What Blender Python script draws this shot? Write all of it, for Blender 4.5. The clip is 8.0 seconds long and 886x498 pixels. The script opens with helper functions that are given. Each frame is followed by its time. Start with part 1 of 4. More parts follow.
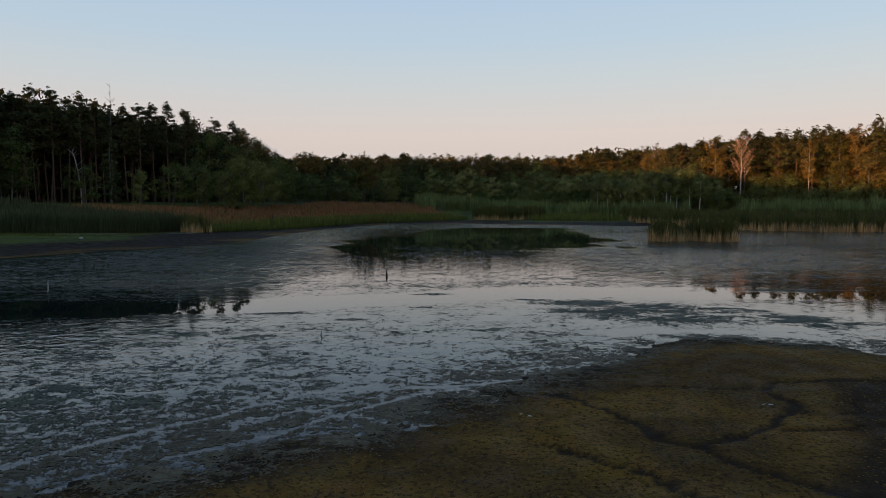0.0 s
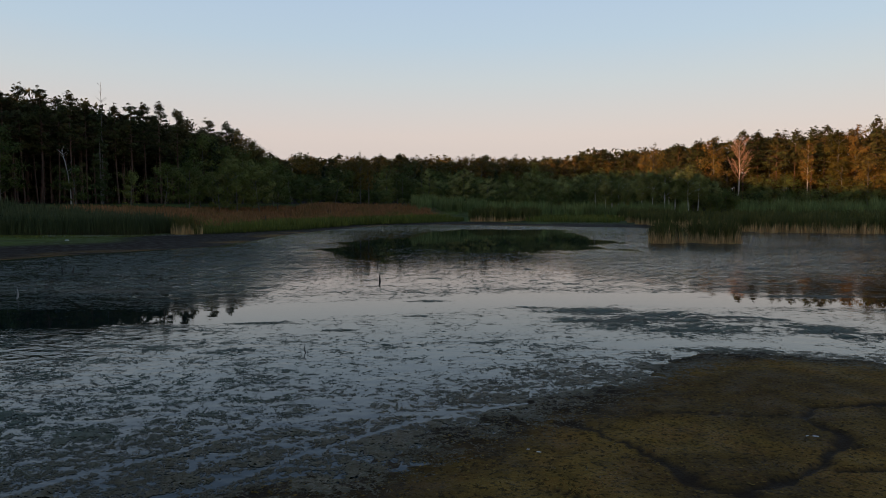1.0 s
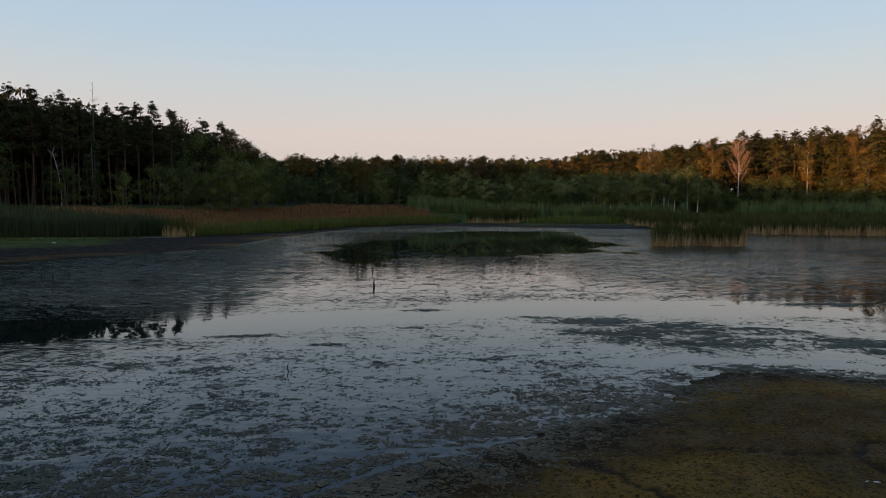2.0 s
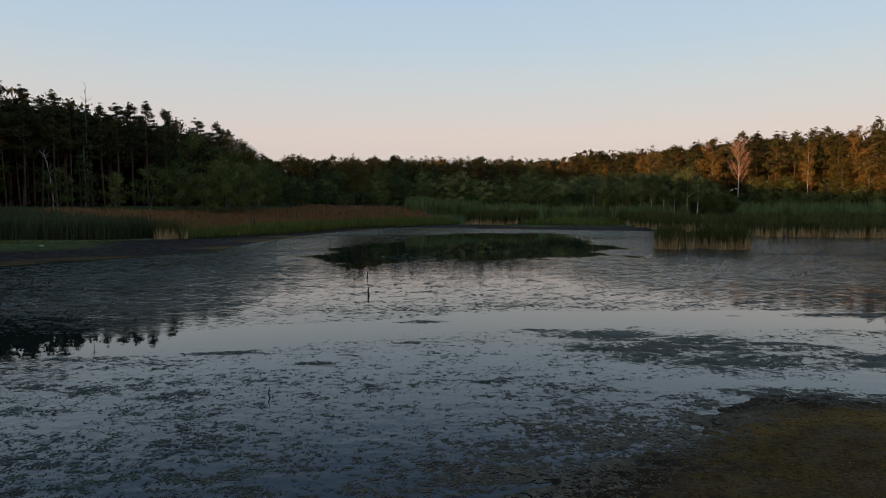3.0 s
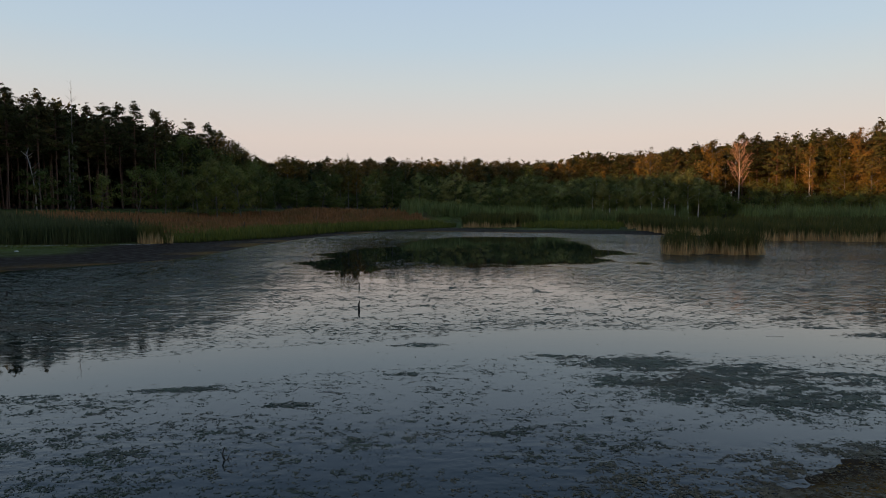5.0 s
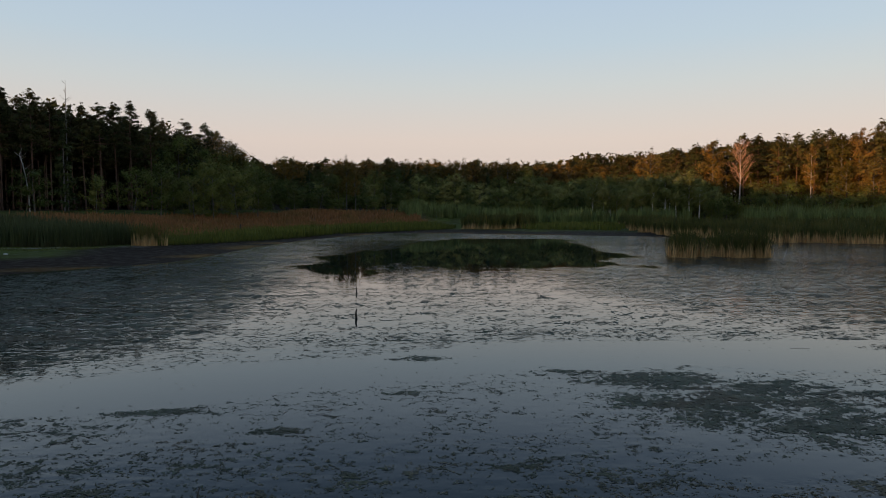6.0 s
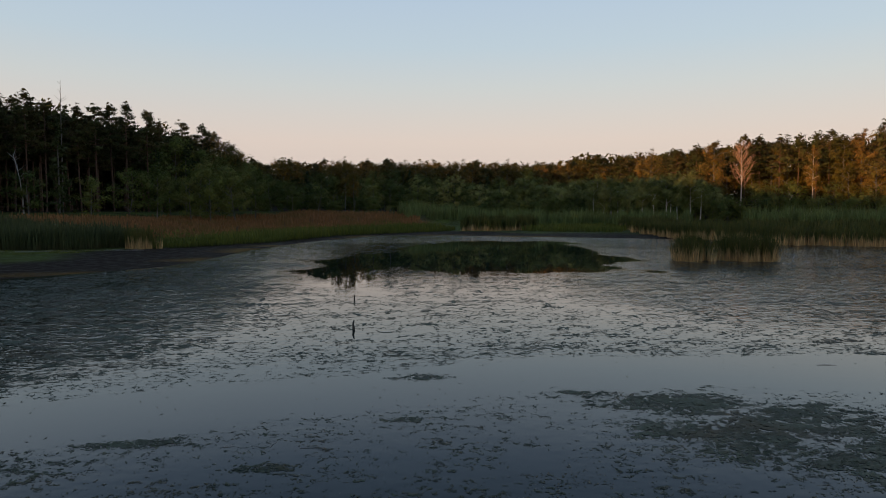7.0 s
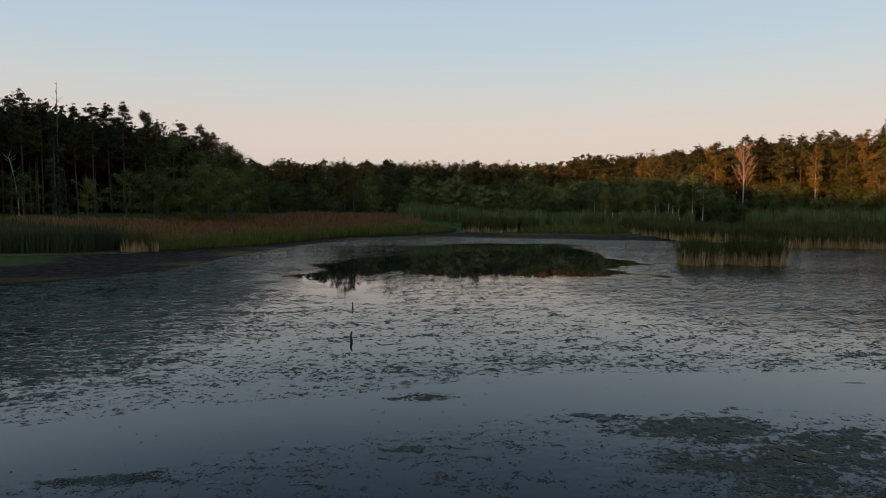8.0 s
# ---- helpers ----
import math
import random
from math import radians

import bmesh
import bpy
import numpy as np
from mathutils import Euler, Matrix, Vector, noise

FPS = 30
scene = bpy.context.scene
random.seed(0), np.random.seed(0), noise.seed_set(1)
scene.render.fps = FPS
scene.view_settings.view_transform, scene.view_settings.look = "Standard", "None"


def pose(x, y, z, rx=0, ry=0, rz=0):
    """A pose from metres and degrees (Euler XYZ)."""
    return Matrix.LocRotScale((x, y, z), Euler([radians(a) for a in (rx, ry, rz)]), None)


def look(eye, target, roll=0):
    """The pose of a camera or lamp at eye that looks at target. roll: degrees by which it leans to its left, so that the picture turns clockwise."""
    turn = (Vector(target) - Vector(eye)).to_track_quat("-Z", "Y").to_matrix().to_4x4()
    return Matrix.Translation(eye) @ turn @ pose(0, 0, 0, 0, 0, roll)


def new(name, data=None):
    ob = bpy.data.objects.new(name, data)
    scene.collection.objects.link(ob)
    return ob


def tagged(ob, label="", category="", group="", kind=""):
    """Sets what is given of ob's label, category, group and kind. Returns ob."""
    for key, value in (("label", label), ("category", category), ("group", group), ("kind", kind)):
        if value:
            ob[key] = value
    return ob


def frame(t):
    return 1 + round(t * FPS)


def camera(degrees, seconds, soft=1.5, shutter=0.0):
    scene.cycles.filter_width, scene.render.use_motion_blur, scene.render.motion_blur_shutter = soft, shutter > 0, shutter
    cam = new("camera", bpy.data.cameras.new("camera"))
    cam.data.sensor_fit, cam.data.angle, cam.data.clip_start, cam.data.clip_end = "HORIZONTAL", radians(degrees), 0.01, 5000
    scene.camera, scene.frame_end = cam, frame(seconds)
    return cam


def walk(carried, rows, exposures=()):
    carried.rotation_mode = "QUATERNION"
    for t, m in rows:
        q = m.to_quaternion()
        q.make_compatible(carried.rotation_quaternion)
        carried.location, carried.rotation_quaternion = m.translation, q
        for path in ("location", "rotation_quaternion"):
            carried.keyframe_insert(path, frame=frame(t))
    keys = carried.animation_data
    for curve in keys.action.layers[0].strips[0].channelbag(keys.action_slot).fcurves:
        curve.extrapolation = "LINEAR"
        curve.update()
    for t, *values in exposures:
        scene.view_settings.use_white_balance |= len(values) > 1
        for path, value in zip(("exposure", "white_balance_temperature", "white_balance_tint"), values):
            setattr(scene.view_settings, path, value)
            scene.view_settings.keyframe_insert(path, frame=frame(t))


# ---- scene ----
cam = camera(68.0, 8.0, soft=0.9)
PATH = [
    (0, 0.000, 0.000, 4.200, 85.906, 0.000),
    (0.5, 0.012, 0.912, 4.185, 85.957, -0.155),
    (1, 0.030, 1.800, 4.190, 86.015, -0.310),
    (1.5, 0.040, 2.665, 4.210, 86.063, -0.435),
    (3, 0.032, 5.219, 4.405, 86.145, -0.740),
    (3.5, 0.022, 6.081, 4.445, 86.198, -0.833),
    (4, -0.003, 6.935, 4.465, 86.250, -0.930),
    (4.5, -0.035, 7.765, 4.480, 86.295, -1.026),
    (6, -0.172, 10.020, 4.570, 86.418, -1.230),
    (6.5, -0.222, 10.727, 4.660, 86.443, -1.282),
    (7, -0.260, 11.400, 4.772, 86.467, -1.320),
    (7.5, -0.292, 12.036, 4.876, 86.486, -1.338),
    (8, -0.325, 12.653, 4.974, 86.503, -1.340),
]
walk(cam, [(t, pose(x, y, z, rx, 0, rz)) for t, x, y, z, rx, rz in PATH], exposures=[(0, 0.0, 6380, 10), (4, 0.0, 6500, 10), (8, 0.0, 6720, 10)])

# ---- sky and sun: a low evening sun behind the camera, on its left ----
SUN_AZ, SUN_EL = radians(-133), radians(2.9)  # azimuth from +y towards +x
world = bpy.data.worlds.new("evening_sky")
scene.world = world
world.use_nodes = True
wn, wl = world.node_tree.nodes, world.node_tree.links
sky = wn.new("ShaderNodeTexSky")
sky.sky_type, sky.sun_disc = "NISHITA", False
sky.sun_elevation, sky.sun_rotation = SUN_EL, SUN_AZ
sky.air_density, sky.dust_density, sky.ozone_density = 1.0, 2.0, 1.0
# the clear evening sky opposite the sun: blue overhead, paling down to a rosy band, with a little of the sun's own glow
height = wn.new("ShaderNodeSeparateXYZ")
wl.new(wn.new("ShaderNodeTexCoord").outputs["Generated"], height.inputs[0])
ramp = wn.new("ShaderNodeValToRGB")
wl.new(height.outputs[2], ramp.inputs[0])
SKY = [(0.0, (0.575, 0.51, 0.50)), (0.10, (0.655, 0.568, 0.535)), (0.135, (0.61, 0.578, 0.565)), (0.176, (0.55, 0.59, 0.61)),
       (0.233, (0.465, 0.575, 0.67)), (0.294, (0.425, 0.545, 0.685)), (0.36, (0.25, 0.36, 0.53)), (0.48, (0.115, 0.21, 0.375)), (1.0, (0.14, 0.25, 0.45))]
while len(ramp.color_ramp.elements) < len(SKY):
    ramp.color_ramp.elements.new(0.5)
for stop, (at, colour) in zip(ramp.color_ramp.elements, SKY):
    stop.position, stop.color = at, (*colour, 1)
glow = wn.new("ShaderNodeVectorMath")
glow.operation = "MULTIPLY_ADD"
glow.inputs[1].default_value = (0.038, 0.031, 0.027)
wl.new(sky.outputs[0], glow.inputs[0])
wl.new(ramp.outputs[0], glow.inputs[2])
wn["Background"].inputs["Strength"].default_value = 1.0
wl.new(glow.outputs[0], wn["Background"].inputs["Color"])
sun = new("sun", bpy.data.lights.new("sun", "SUN"))
sun.data.energy, sun.data.angle, sun.data.color = 5.0, radians(0.6), (1.0, 0.57, 0.25)
toward = Vector((math.sin(SUN_AZ) * math.cos(SUN_EL), math.cos(SUN_AZ) * math.cos(SUN_EL), math.sin(SUN_EL)))
sun.matrix_world = look(toward * 400, (0, 0, 0))


# ---- number helpers ----
def lattice(ix, iy, seed):
    h = (ix.astype(np.int64) * 374761393 + iy.astype(np.int64) * 668265263 + seed * 1442695041) & 0xFFFFFFFF
    h = ((h ^ (h >> 13)) * 1274126177) & 0xFFFFFFFF
    h = ((h ^ (h >> 16)) * 1103515245) & 0xFFFFFFFF
    return ((h ^ (h >> 15)) & 0xFFFF) / 32767.5 - 1.0


def vnoise(x, y, seed=0):
    x, y = np.asarray(x, float), np.asarray(y, float)
    ix, iy = np.floor(x), np.floor(y)
    fx, fy = x - ix, y - iy
    fx, fy = fx * fx * (3 - 2 * fx), fy * fy * (3 - 2 * fy)
    a, b = lattice(ix, iy, seed), lattice(ix + 1, iy, seed)
    c, d = lattice(ix, iy + 1, seed), lattice(ix + 1, iy + 1, seed)
    return (a * (1 - fx) + b * fx) * (1 - fy) + (c * (1 - fx) + d * fx) * fy


def fbm(x, y, octaves=4, seed=0):
    total, amp = 0.0, 0.55
    for o in range(octaves):
        total = total + amp * vnoise(x * 2 ** o + 17.3 * o, y * 2 ** o - 9.1 * o, seed + o)
        amp *= 0.5
    return total


def smooth(a, b, v):
    t = np.clip((v - a) / (b - a), 0, 1)
    return t * t * (3 - 2 * t)


def line_distance(x, y, points):
    """Distance to an open polyline."""
    best = np.full(np.shape(x), 1e9)
    for (ax, ay), (bx, by) in zip(points[:-1], points[1:]):
        ux, uy = bx - ax, by - ay
        t = np.clip(((x - ax) * ux + (y - ay) * uy) / (ux * ux + uy * uy), 0, 1)
        best = np.minimum(best, np.hypot(x - ax - t * ux, y - ay - t * uy))
    return best


def inside(x, y, points):
    hit = np.zeros(np.shape(x), bool)
    for (ax, ay), (bx, by) in zip(points, points[1:] + points[:1]):
        if ay != by:
            hit ^= ((ay > y) != (by > y)) & (x < (bx - ax) * (y - ay) / (by - ay) + ax)
    return hit


def signed(x, y, points):
    """Distance to a closed outline, negative inside."""
    d = line_distance(x, y, points + points[:1])
    return np.where(inside(x, y, points), -d, d)


# ---- the plan ----
LAKE = [(12.6, 17.9), (11.5, 19.0), (10.0, 19.8), (7.2, 20.0), (5.0, 18.1), (3.1, 16.3), (1.6, 15.0), (0.0, 13.6), (-1.9, 11.9),
        (-4.4, 10.3), (-6.0, 9.0), (-9, 6.5), (-14, 2), (-20, -8), (-30, -25), (-55, -25), (-52, 0), (-43, 22), (-36, 38),
        (-31.0, 48), (-27.5, 54.5), (-23.5, 59.5), (-19.8, 64.5), (-18.8, 74), (-18.2, 88), (-16, 101), (-11.5, 115), (-7, 126),
        (4, 126), (12, 121), (20, 118), (31, 113.5), (37.5, 111), (46, 112), (60, 108), (95, 105), (125, 80), (130, 40), (110, 0), (60, -25),
        (36, -4), (24, 9), (16, 16)]
CHANNEL = [(-40, 26), (-18.7, 25.6), (-13, 25.5), (-9.5, 25.9), (-6, 27), (-2, 28.4), (3, 29.9), (9, 30.5), (13, 30.1), (20, 29.6), (40, 27)]
CHANNEL_NEAR = [(5.0, 21.2), (7.6, 21.0), (9.6, 20.7), (11.2, 20.2), (12.8, 18.7), (16, 17), (22, 12)]
OPEN_WATER = [(-11, 72), (-7.5, 57), (-5.2, 49), (-4.2, 56), (-5.5, 70), (-1, 64), (3.7, 58.5), (8.9, 56), (14.0, 60.0), (17.5, 70),
              (19, 94), (17.5, 104), (3.1, 105), (-3.7, 82)]
WEED_BED = [(2.4, 27.2), (3.6, 28.2), (6.2, 28.4), (9.1, 27.2), (11.5, 26.0), (15.5, 22.6), (14.2, 20.9), (10.5, 21.7), (7.5, 22.0), (5.4, 22.8), (3.8, 24.4)]
MEADOW = [(-40, 98), (-30, 106), (-24, 124), (-13, 143), (0, 157), (-6, 174), (-30, 170), (-46, 142), (-56, 120), (-62, 109)]
CLUMPS = [(-9.8, 24.0, 2.0, 0.45), (-6.4, 24.5, 1.6, 0.5), (-0.85, 26.0, 0.9, 0.28), (-0.4, 29.7, 1.2, 0.5), (4.2, 28.0, 1.4, 0.4), (-3.4, 23.0, 1.0, 0.4), (1.6, 21.4, 0.9, 0.3)]
RILLS = [[(-7.5, 9.6), (-5.0, 12.1), (-2.8, 14.3), (-1.0, 14.6), (0.2, 14.7), (2.0, 15.4)], [(-4.6, 10.6), (-3.0, 11.6), (-1.8, 12.9), (-0.6, 13.9), (0.2, 14.3)]]
SHOALS = [(14.0, 34.6, 2.4, 0.8), (17.2, 31.3, 3.0, 0.6), (-15.5, 33.0, 4.5, 0.8), (30, 47, 4.5, 1.2)]
CRACKS = [
    [(2.4, 14.1), (3.5, 12.5), (3.7, 11.8), (3.75, 11.2), (4.3, 10.9), (4.6, 10.1), (5.2, 9.3), (6.2, 8.4), (7.5, 7.2)],
    [(4.3, 10.9), (5.2, 11.2), (6.0, 11.7), (6.8, 12.5), (7.2, 13.2), (6.9, 14.0), (7.4, 14.6), (9.1, 14.9), (11, 14.6)],
    [(6.0, 11.6), (7.3, 11.6), (8.4, 12.0)],
    [(1.6, 10.9), (2.6, 10.1), (3.2, 9.6), (3.5, 9.0), (4.6, 7.6)],
    [(6.8, 12.7), (7.9, 12.4), (8.6, 13.4)],
    [(2.4, 14.1), (4.4, 14.6), (6.9, 14.2)],
]


def crack_depth(x, y):
    wx = x + 0.14 * vnoise(x * 2.2, y * 2.2, 61) + 0.05 * vnoise(x * 7, y * 7, 63)
    wy = y + 0.14 * vnoise(x * 2.2, y * 2.2, 62) + 0.05 * vnoise(x * 7, y * 7, 64)
    depth = np.zeros(np.shape(x))
    for i, c in enumerate(CRACKS):
        wide = (0.14, 0.13, 0.06, 0.06, 0.06, 0.03)[i] * (1 + 0.5 * vnoise(x * 1.3, y * 1.3, 65))
        depth = np.maximum(depth, 1 - smooth(0.5, 1.15, line_distance(wx, wy, c) / wide))
    return depth


def ground_z(x, y):
    x, y = np.asarray(x, float), np.asarray(y, float)
    s = signed(x, y, LAKE)
    near = smooth(60, 30, y) * smooth(-22, -10, x)
    s = s + near * 0.45 * fbm(x * 0.9, y * 1.1, 4, 4)
    left = smooth(30, -5, x)
    bed = -0.04 + 0.05 * np.minimum(s, 0)
    bed = np.maximum(bed, -0.9)
    far = bed + np.where(s > 0, 0.02 + 0.009 * s, 0) + (0.012 + 0.12 * left * smooth(86, 112, y)) * np.clip(s - 24, 0, 27)
    far = far + 0.03 * np.clip(s - 70, 0, 120) * smooth(20, 90, np.abs(x)) + 0.12 * fbm(x / 5, y / 5, 3, 3) * smooth(2, 14, s)
    # the mud flat under the start of the flight: nearly level, ragged where it meets the water
    ragged = smooth(14.0, 3.0, x + 0.3 * (y - 14))
    rough = (0.65 + 0.35 * ragged) * (0.055 * fbm(x * 0.8, y * 1.1, 3, 5) + 0.045 * fbm(x * 3.0, y * 4.2, 3, 8)) + 0.02 * fbm(x * 9, y * 11, 2, 9)
    flat = 0.13 * (1 - np.exp(-np.clip(s, 0, None) / (1.5 + 1.3 * ragged))) - 0.01 + rough * np.exp(-(s / (2.0 + 1.2 * ragged)) ** 2)
    flat = np.where(s < 0, -0.012 + (0.055 - 0.025 * ragged) * s, 0) + np.where(s >= 0, flat, 0.6 * rough * np.exp(np.minimum(s, 0) / (1.2 + 1.6 * ragged)))
    flat = np.maximum(flat, -0.9) + np.where(s > 0.3, 0.006 * fbm(x * 5.5, y * 5.5, 3, 12) + 0.025 * fbm(x * 0.5, y * 0.5, 2, 13), 0)
    flat = flat - 0.05 * crack_depth(x, y) * smooth(1.8, 3.4, s)
    return far * (1 - near) + flat * near


def weed_cover(x, y):
    """How thickly weed grows up to the surface, 0 to 1.4."""
    wx, wy = x + 1.1 * fbm(x / 3.5, y / 2.2, 3, 21), y + 0.9 * fbm(x / 3.5, y / 2.0, 3, 22)
    cover = 0.64 + 0.06 * smooth(30, 33, y) + 0.15 * smooth(18, 14, y) + 0.08 * smooth(-2, -6, x) * smooth(17, 13, y) + 0.10 * fbm(x / 7, y / 4, 2, 23)
    cover = cover - 0.13 * smooth(20.5, 23, y) * smooth(30, 26, y) * smooth(-9, -3, x) + 0.17 * smooth(-6, -12, x) * smooth(27, 31, y) * smooth(75, 60, y) + 0.13 * smooth(-1, -5, x) * smooth(24, 20, y)
    cover = cover * smooth(1.25, 2.2, line_distance(wx, wy, CHANNEL))
    cover = cover * smooth(0.15, 0.55, line_distance(x, wy + (y - wy) * 0.6, CHANNEL_NEAR))
    cover = cover * smooth(-1.5, 2.5, signed(x + 4.0 * fbm(x / 6, y / 6, 4, 26), y + 5.0 * fbm(x / 9, y / 5, 4, 27) + 2.5 * fbm(x / 5, y / 1.6, 2, 68), OPEN_WATER))
    cover = np.maximum(cover, (1.04 + 0.55 * fbm(x / 1.6, y / 0.9, 3, 24)) * smooth(0.9, -1.0, signed(wx, wy, WEED_BED)))
    # winding threads of open water between the mats
    vein = smooth(0.03, 0.13, np.abs(fbm(wx * 0.45 + 3, wy * 0.6, 3, 66))) * smooth(0.02, 0.10, np.abs(fbm(wx * 1.1, wy * 1.3 + 5, 3, 67)))
    s = signed(x, y, LAKE)
    cover = np.maximum(cover, (0.62 + 0.42 * smooth(-4.5, -0.3, s)) * smooth(-7.0, -5.0, s) * smooth(20.8, 19.2, y))
    cover = np.maximum(cover, (1.05 + 0.5 * fbm(x / 0.9, y / 0.7, 3, 30)) * smooth(-1.6, -0.2, s) * smooth(24, 22, y))
    cover = cover * (0.72 + 0.28 * np.maximum(vein, smooth(30, 34, y)))
    for rill in RILLS:
        cover = cover * (0.5 + 0.5 * smooth(0.03, 0.13, line_distance(x + 0.4 * (wx - x), y + 0.4 * (wy - y), rill)))
    for cx, cy, rx, ry in CLUMPS:
        cover = np.maximum(cover, (0.93 + 0.25 * fbm(x / 0.9, y / 0.6, 3, 29)) * smooth(1.5, 0.3, np.hypot((0.5 * (x + wx) - cx) / rx, (0.5 * (y + wy) - cy) / ry)))
    for cx, cy, rx, ry in SHOALS:
        cover = np.maximum(cover, (0.98 + 0.34 * fbm(x / 0.9, y / 0.6, 3, 28)) * smooth(1.45, 0.3, np.hypot((wx - cx) / rx, (wy - cy) / ry)))
    return cover


def shoal(x, y):
    """Where brown mud shows through the weed, 0 to 1."""
    mask = np.zeros(np.shape(x))
    for cx, cy, rx, ry in SHOALS:
        mask = np.maximum(mask, smooth(1.3, 0.6, np.hypot((x - cx) / rx, (y - cy) / ry)))
    return mask


def weed_grain(x, y):
    return 0.33 * fbm(x * 0.7, y * 1.2, 2, 50) + 0.46 * fbm(x * 2.4, y * 4.4, 3, 51) + 0.66 * fbm(x * 7.5, y * 12.0, 2, 55)


def weed_patches(x, y):
    return (1 + 0.4 * smooth(26, 22, y)) * (0.20 * fbm(x * 0.7, y * 1.1, 2, 50) + 0.30 * fbm(x * 2.1, y * 2.9, 3, 51))


# ---- building helpers ----
def finish(mesh, material, smooth_faces=True):
    mesh.materials.append(material)
    if smooth_faces and len(mesh.polygons):
        mesh.polygons.foreach_set("use_smooth", np.ones(len(mesh.polygons), bool))
    mesh.update()
    return mesh


def mesh_of(name, verts, faces, material, smooth_faces=False):
    """verts (n, 3); faces (m, 3) or (m, 4)."""
    verts, faces = np.asarray(verts, np.float32), np.asarray(faces, np.int32)
    mesh, k = bpy.data.meshes.new(name), faces.shape[1]
    mesh.vertices.add(len(verts))
    mesh.vertices.foreach_set("co", verts.ravel())
    mesh.loops.add(faces.size)
    mesh.loops.foreach_set("vertex_index", faces.ravel())
    mesh.polygons.add(len(faces))
    mesh.polygons.foreach_set("loop_start", np.arange(0, faces.size, k, dtype=np.int32))
    mesh.polygons.foreach_set("loop_total", np.full(len(faces), k, np.int32))
    mesh.update(calc_edges=True)
    mesh.validate()
    return finish(mesh, material, smooth_faces)


def crown_mesh(name, leaves, mat):
    return mesh_of(name, leaves[0], leaves[1], mat)


def child(name, mesh, parent, label=""):
    ob = new(name, mesh)
    ob.parent = parent
    return tagged(ob, label)


def grid_faces(nx, ny):
    i = np.arange(nx * ny).reshape(ny, nx)
    return np.stack([i[:-1, :-1], i[:-1, 1:], i[1:, 1:], i[1:, :-1]], -1).reshape(-1, 4)


def steps(*stops):
    """Grid lines through stops of (start, spacing), the last one the end."""
    out = []
    for (a, d), (b, _) in zip(stops[:-1], stops[1:]):
        out.append(np.linspace(a, b, max(2, int(round((b - a) / d)) + 1))[:-1])
    return np.concatenate(out + [[stops[-1][0]]])


# ---- materials ----
def material(name):
    m = bpy.data.materials.new(name)
    m.use_nodes = True
    return m, m.node_tree.nodes, m.node_tree.links, m.node_tree.nodes["Principled BSDF"]


def node(nodes, kind, **values):
    n = nodes.new(kind)
    for key, value in values.items():
        n.inputs[key].default_value = value
    return n


def mix(nodes, links, factor, a, b):
    n = nodes.new("ShaderNodeMix")
    n.data_type = "RGBA"
    for socket, value in ((n.inputs[0], factor), (n.inputs[6], a), (n.inputs[7], b)):
        if isinstance(value, (int, float)):
            socket.default_value = value
        elif isinstance(value, tuple):
            socket.default_value = (*value, 1)
        else:
            links.new(value, socket)
    return n.outputs[2]


def ranged(nodes, links, value, a, b, c=0.0, d=1.0):
    n = node(nodes, "ShaderNodeMapRange", **{"From Min": a, "From Max": b, "To Min": c, "To Max": d})
    links.new(value, n.inputs["Value"])
    return n.outputs[0]


def noise_at(nodes, links, scale, detail=4.0, stretch=(1, 1, 1)):
    where = nodes.new("ShaderNodeNewGeometry").outputs["Position"]
    if stretch != (1, 1, 1):
        m = nodes.new("ShaderNodeMapping")
        m.inputs["Scale"].default_value = stretch
        links.new(where, m.inputs["Vector"])
        where = m.outputs[0]
    n = node(nodes, "ShaderNodeTexNoise", Scale=scale, Detail=detail)
    links.new(where, n.inputs["Vector"])
    return n.outputs["Fac"]


def bumped(nodes, links, shader, height, strength, distance):
    b = node(nodes, "ShaderNodeBump", Strength=strength, Distance=distance)
    links.new(height, b.inputs["Height"])
    links.new(b.outputs[0], shader.inputs["Normal"])
    return b


def leaf_material(name, dark, light, odd, through_light=0.25):
    """Leaves: colour varies from clump to clump and leaf to leaf, and some light passes through."""
    m, n, l, p = material(name)
    rnd = n.new("ShaderNodeNewGeometry").outputs["Random Per Island"]
    tree = n.new("ShaderNodeObjectInfo").outputs["Random"]
    col = mix(n, l, rnd, dark, light)
    col = mix(n, l, ranged(n, l, noise_at(n, l, 0.35, 3), 0.42, 0.68, 0, 0.8), col, odd)
    tint = n.new("ShaderNodeHueSaturation")
    l.new(col, tint.inputs["Color"])
    l.new(ranged(n, l, tree, 0, 1, 0.58, 1.42), tint.inputs["Value"])
    l.new(ranged(n, l, tree, 0, 1, 0.515, 0.475), tint.inputs["Hue"])
    l.new(tint.outputs[0], p.inputs["Base Color"])
    p.inputs["Roughness"].default_value = 0.75
    p.inputs["Specular IOR Level"].default_value = 0.15
    t = n.new("ShaderNodeBsdfTranslucent")
    l.new(tint.outputs[0], t.inputs["Color"])
    both = node(n, "ShaderNodeMixShader", Fac=through_light)
    l.new(p.outputs[0], both.inputs[1])
    l.new(t.outputs[0], both.inputs[2])
    l.new(both.outputs[0], n["Material Output"].inputs["Surface"])
    return m


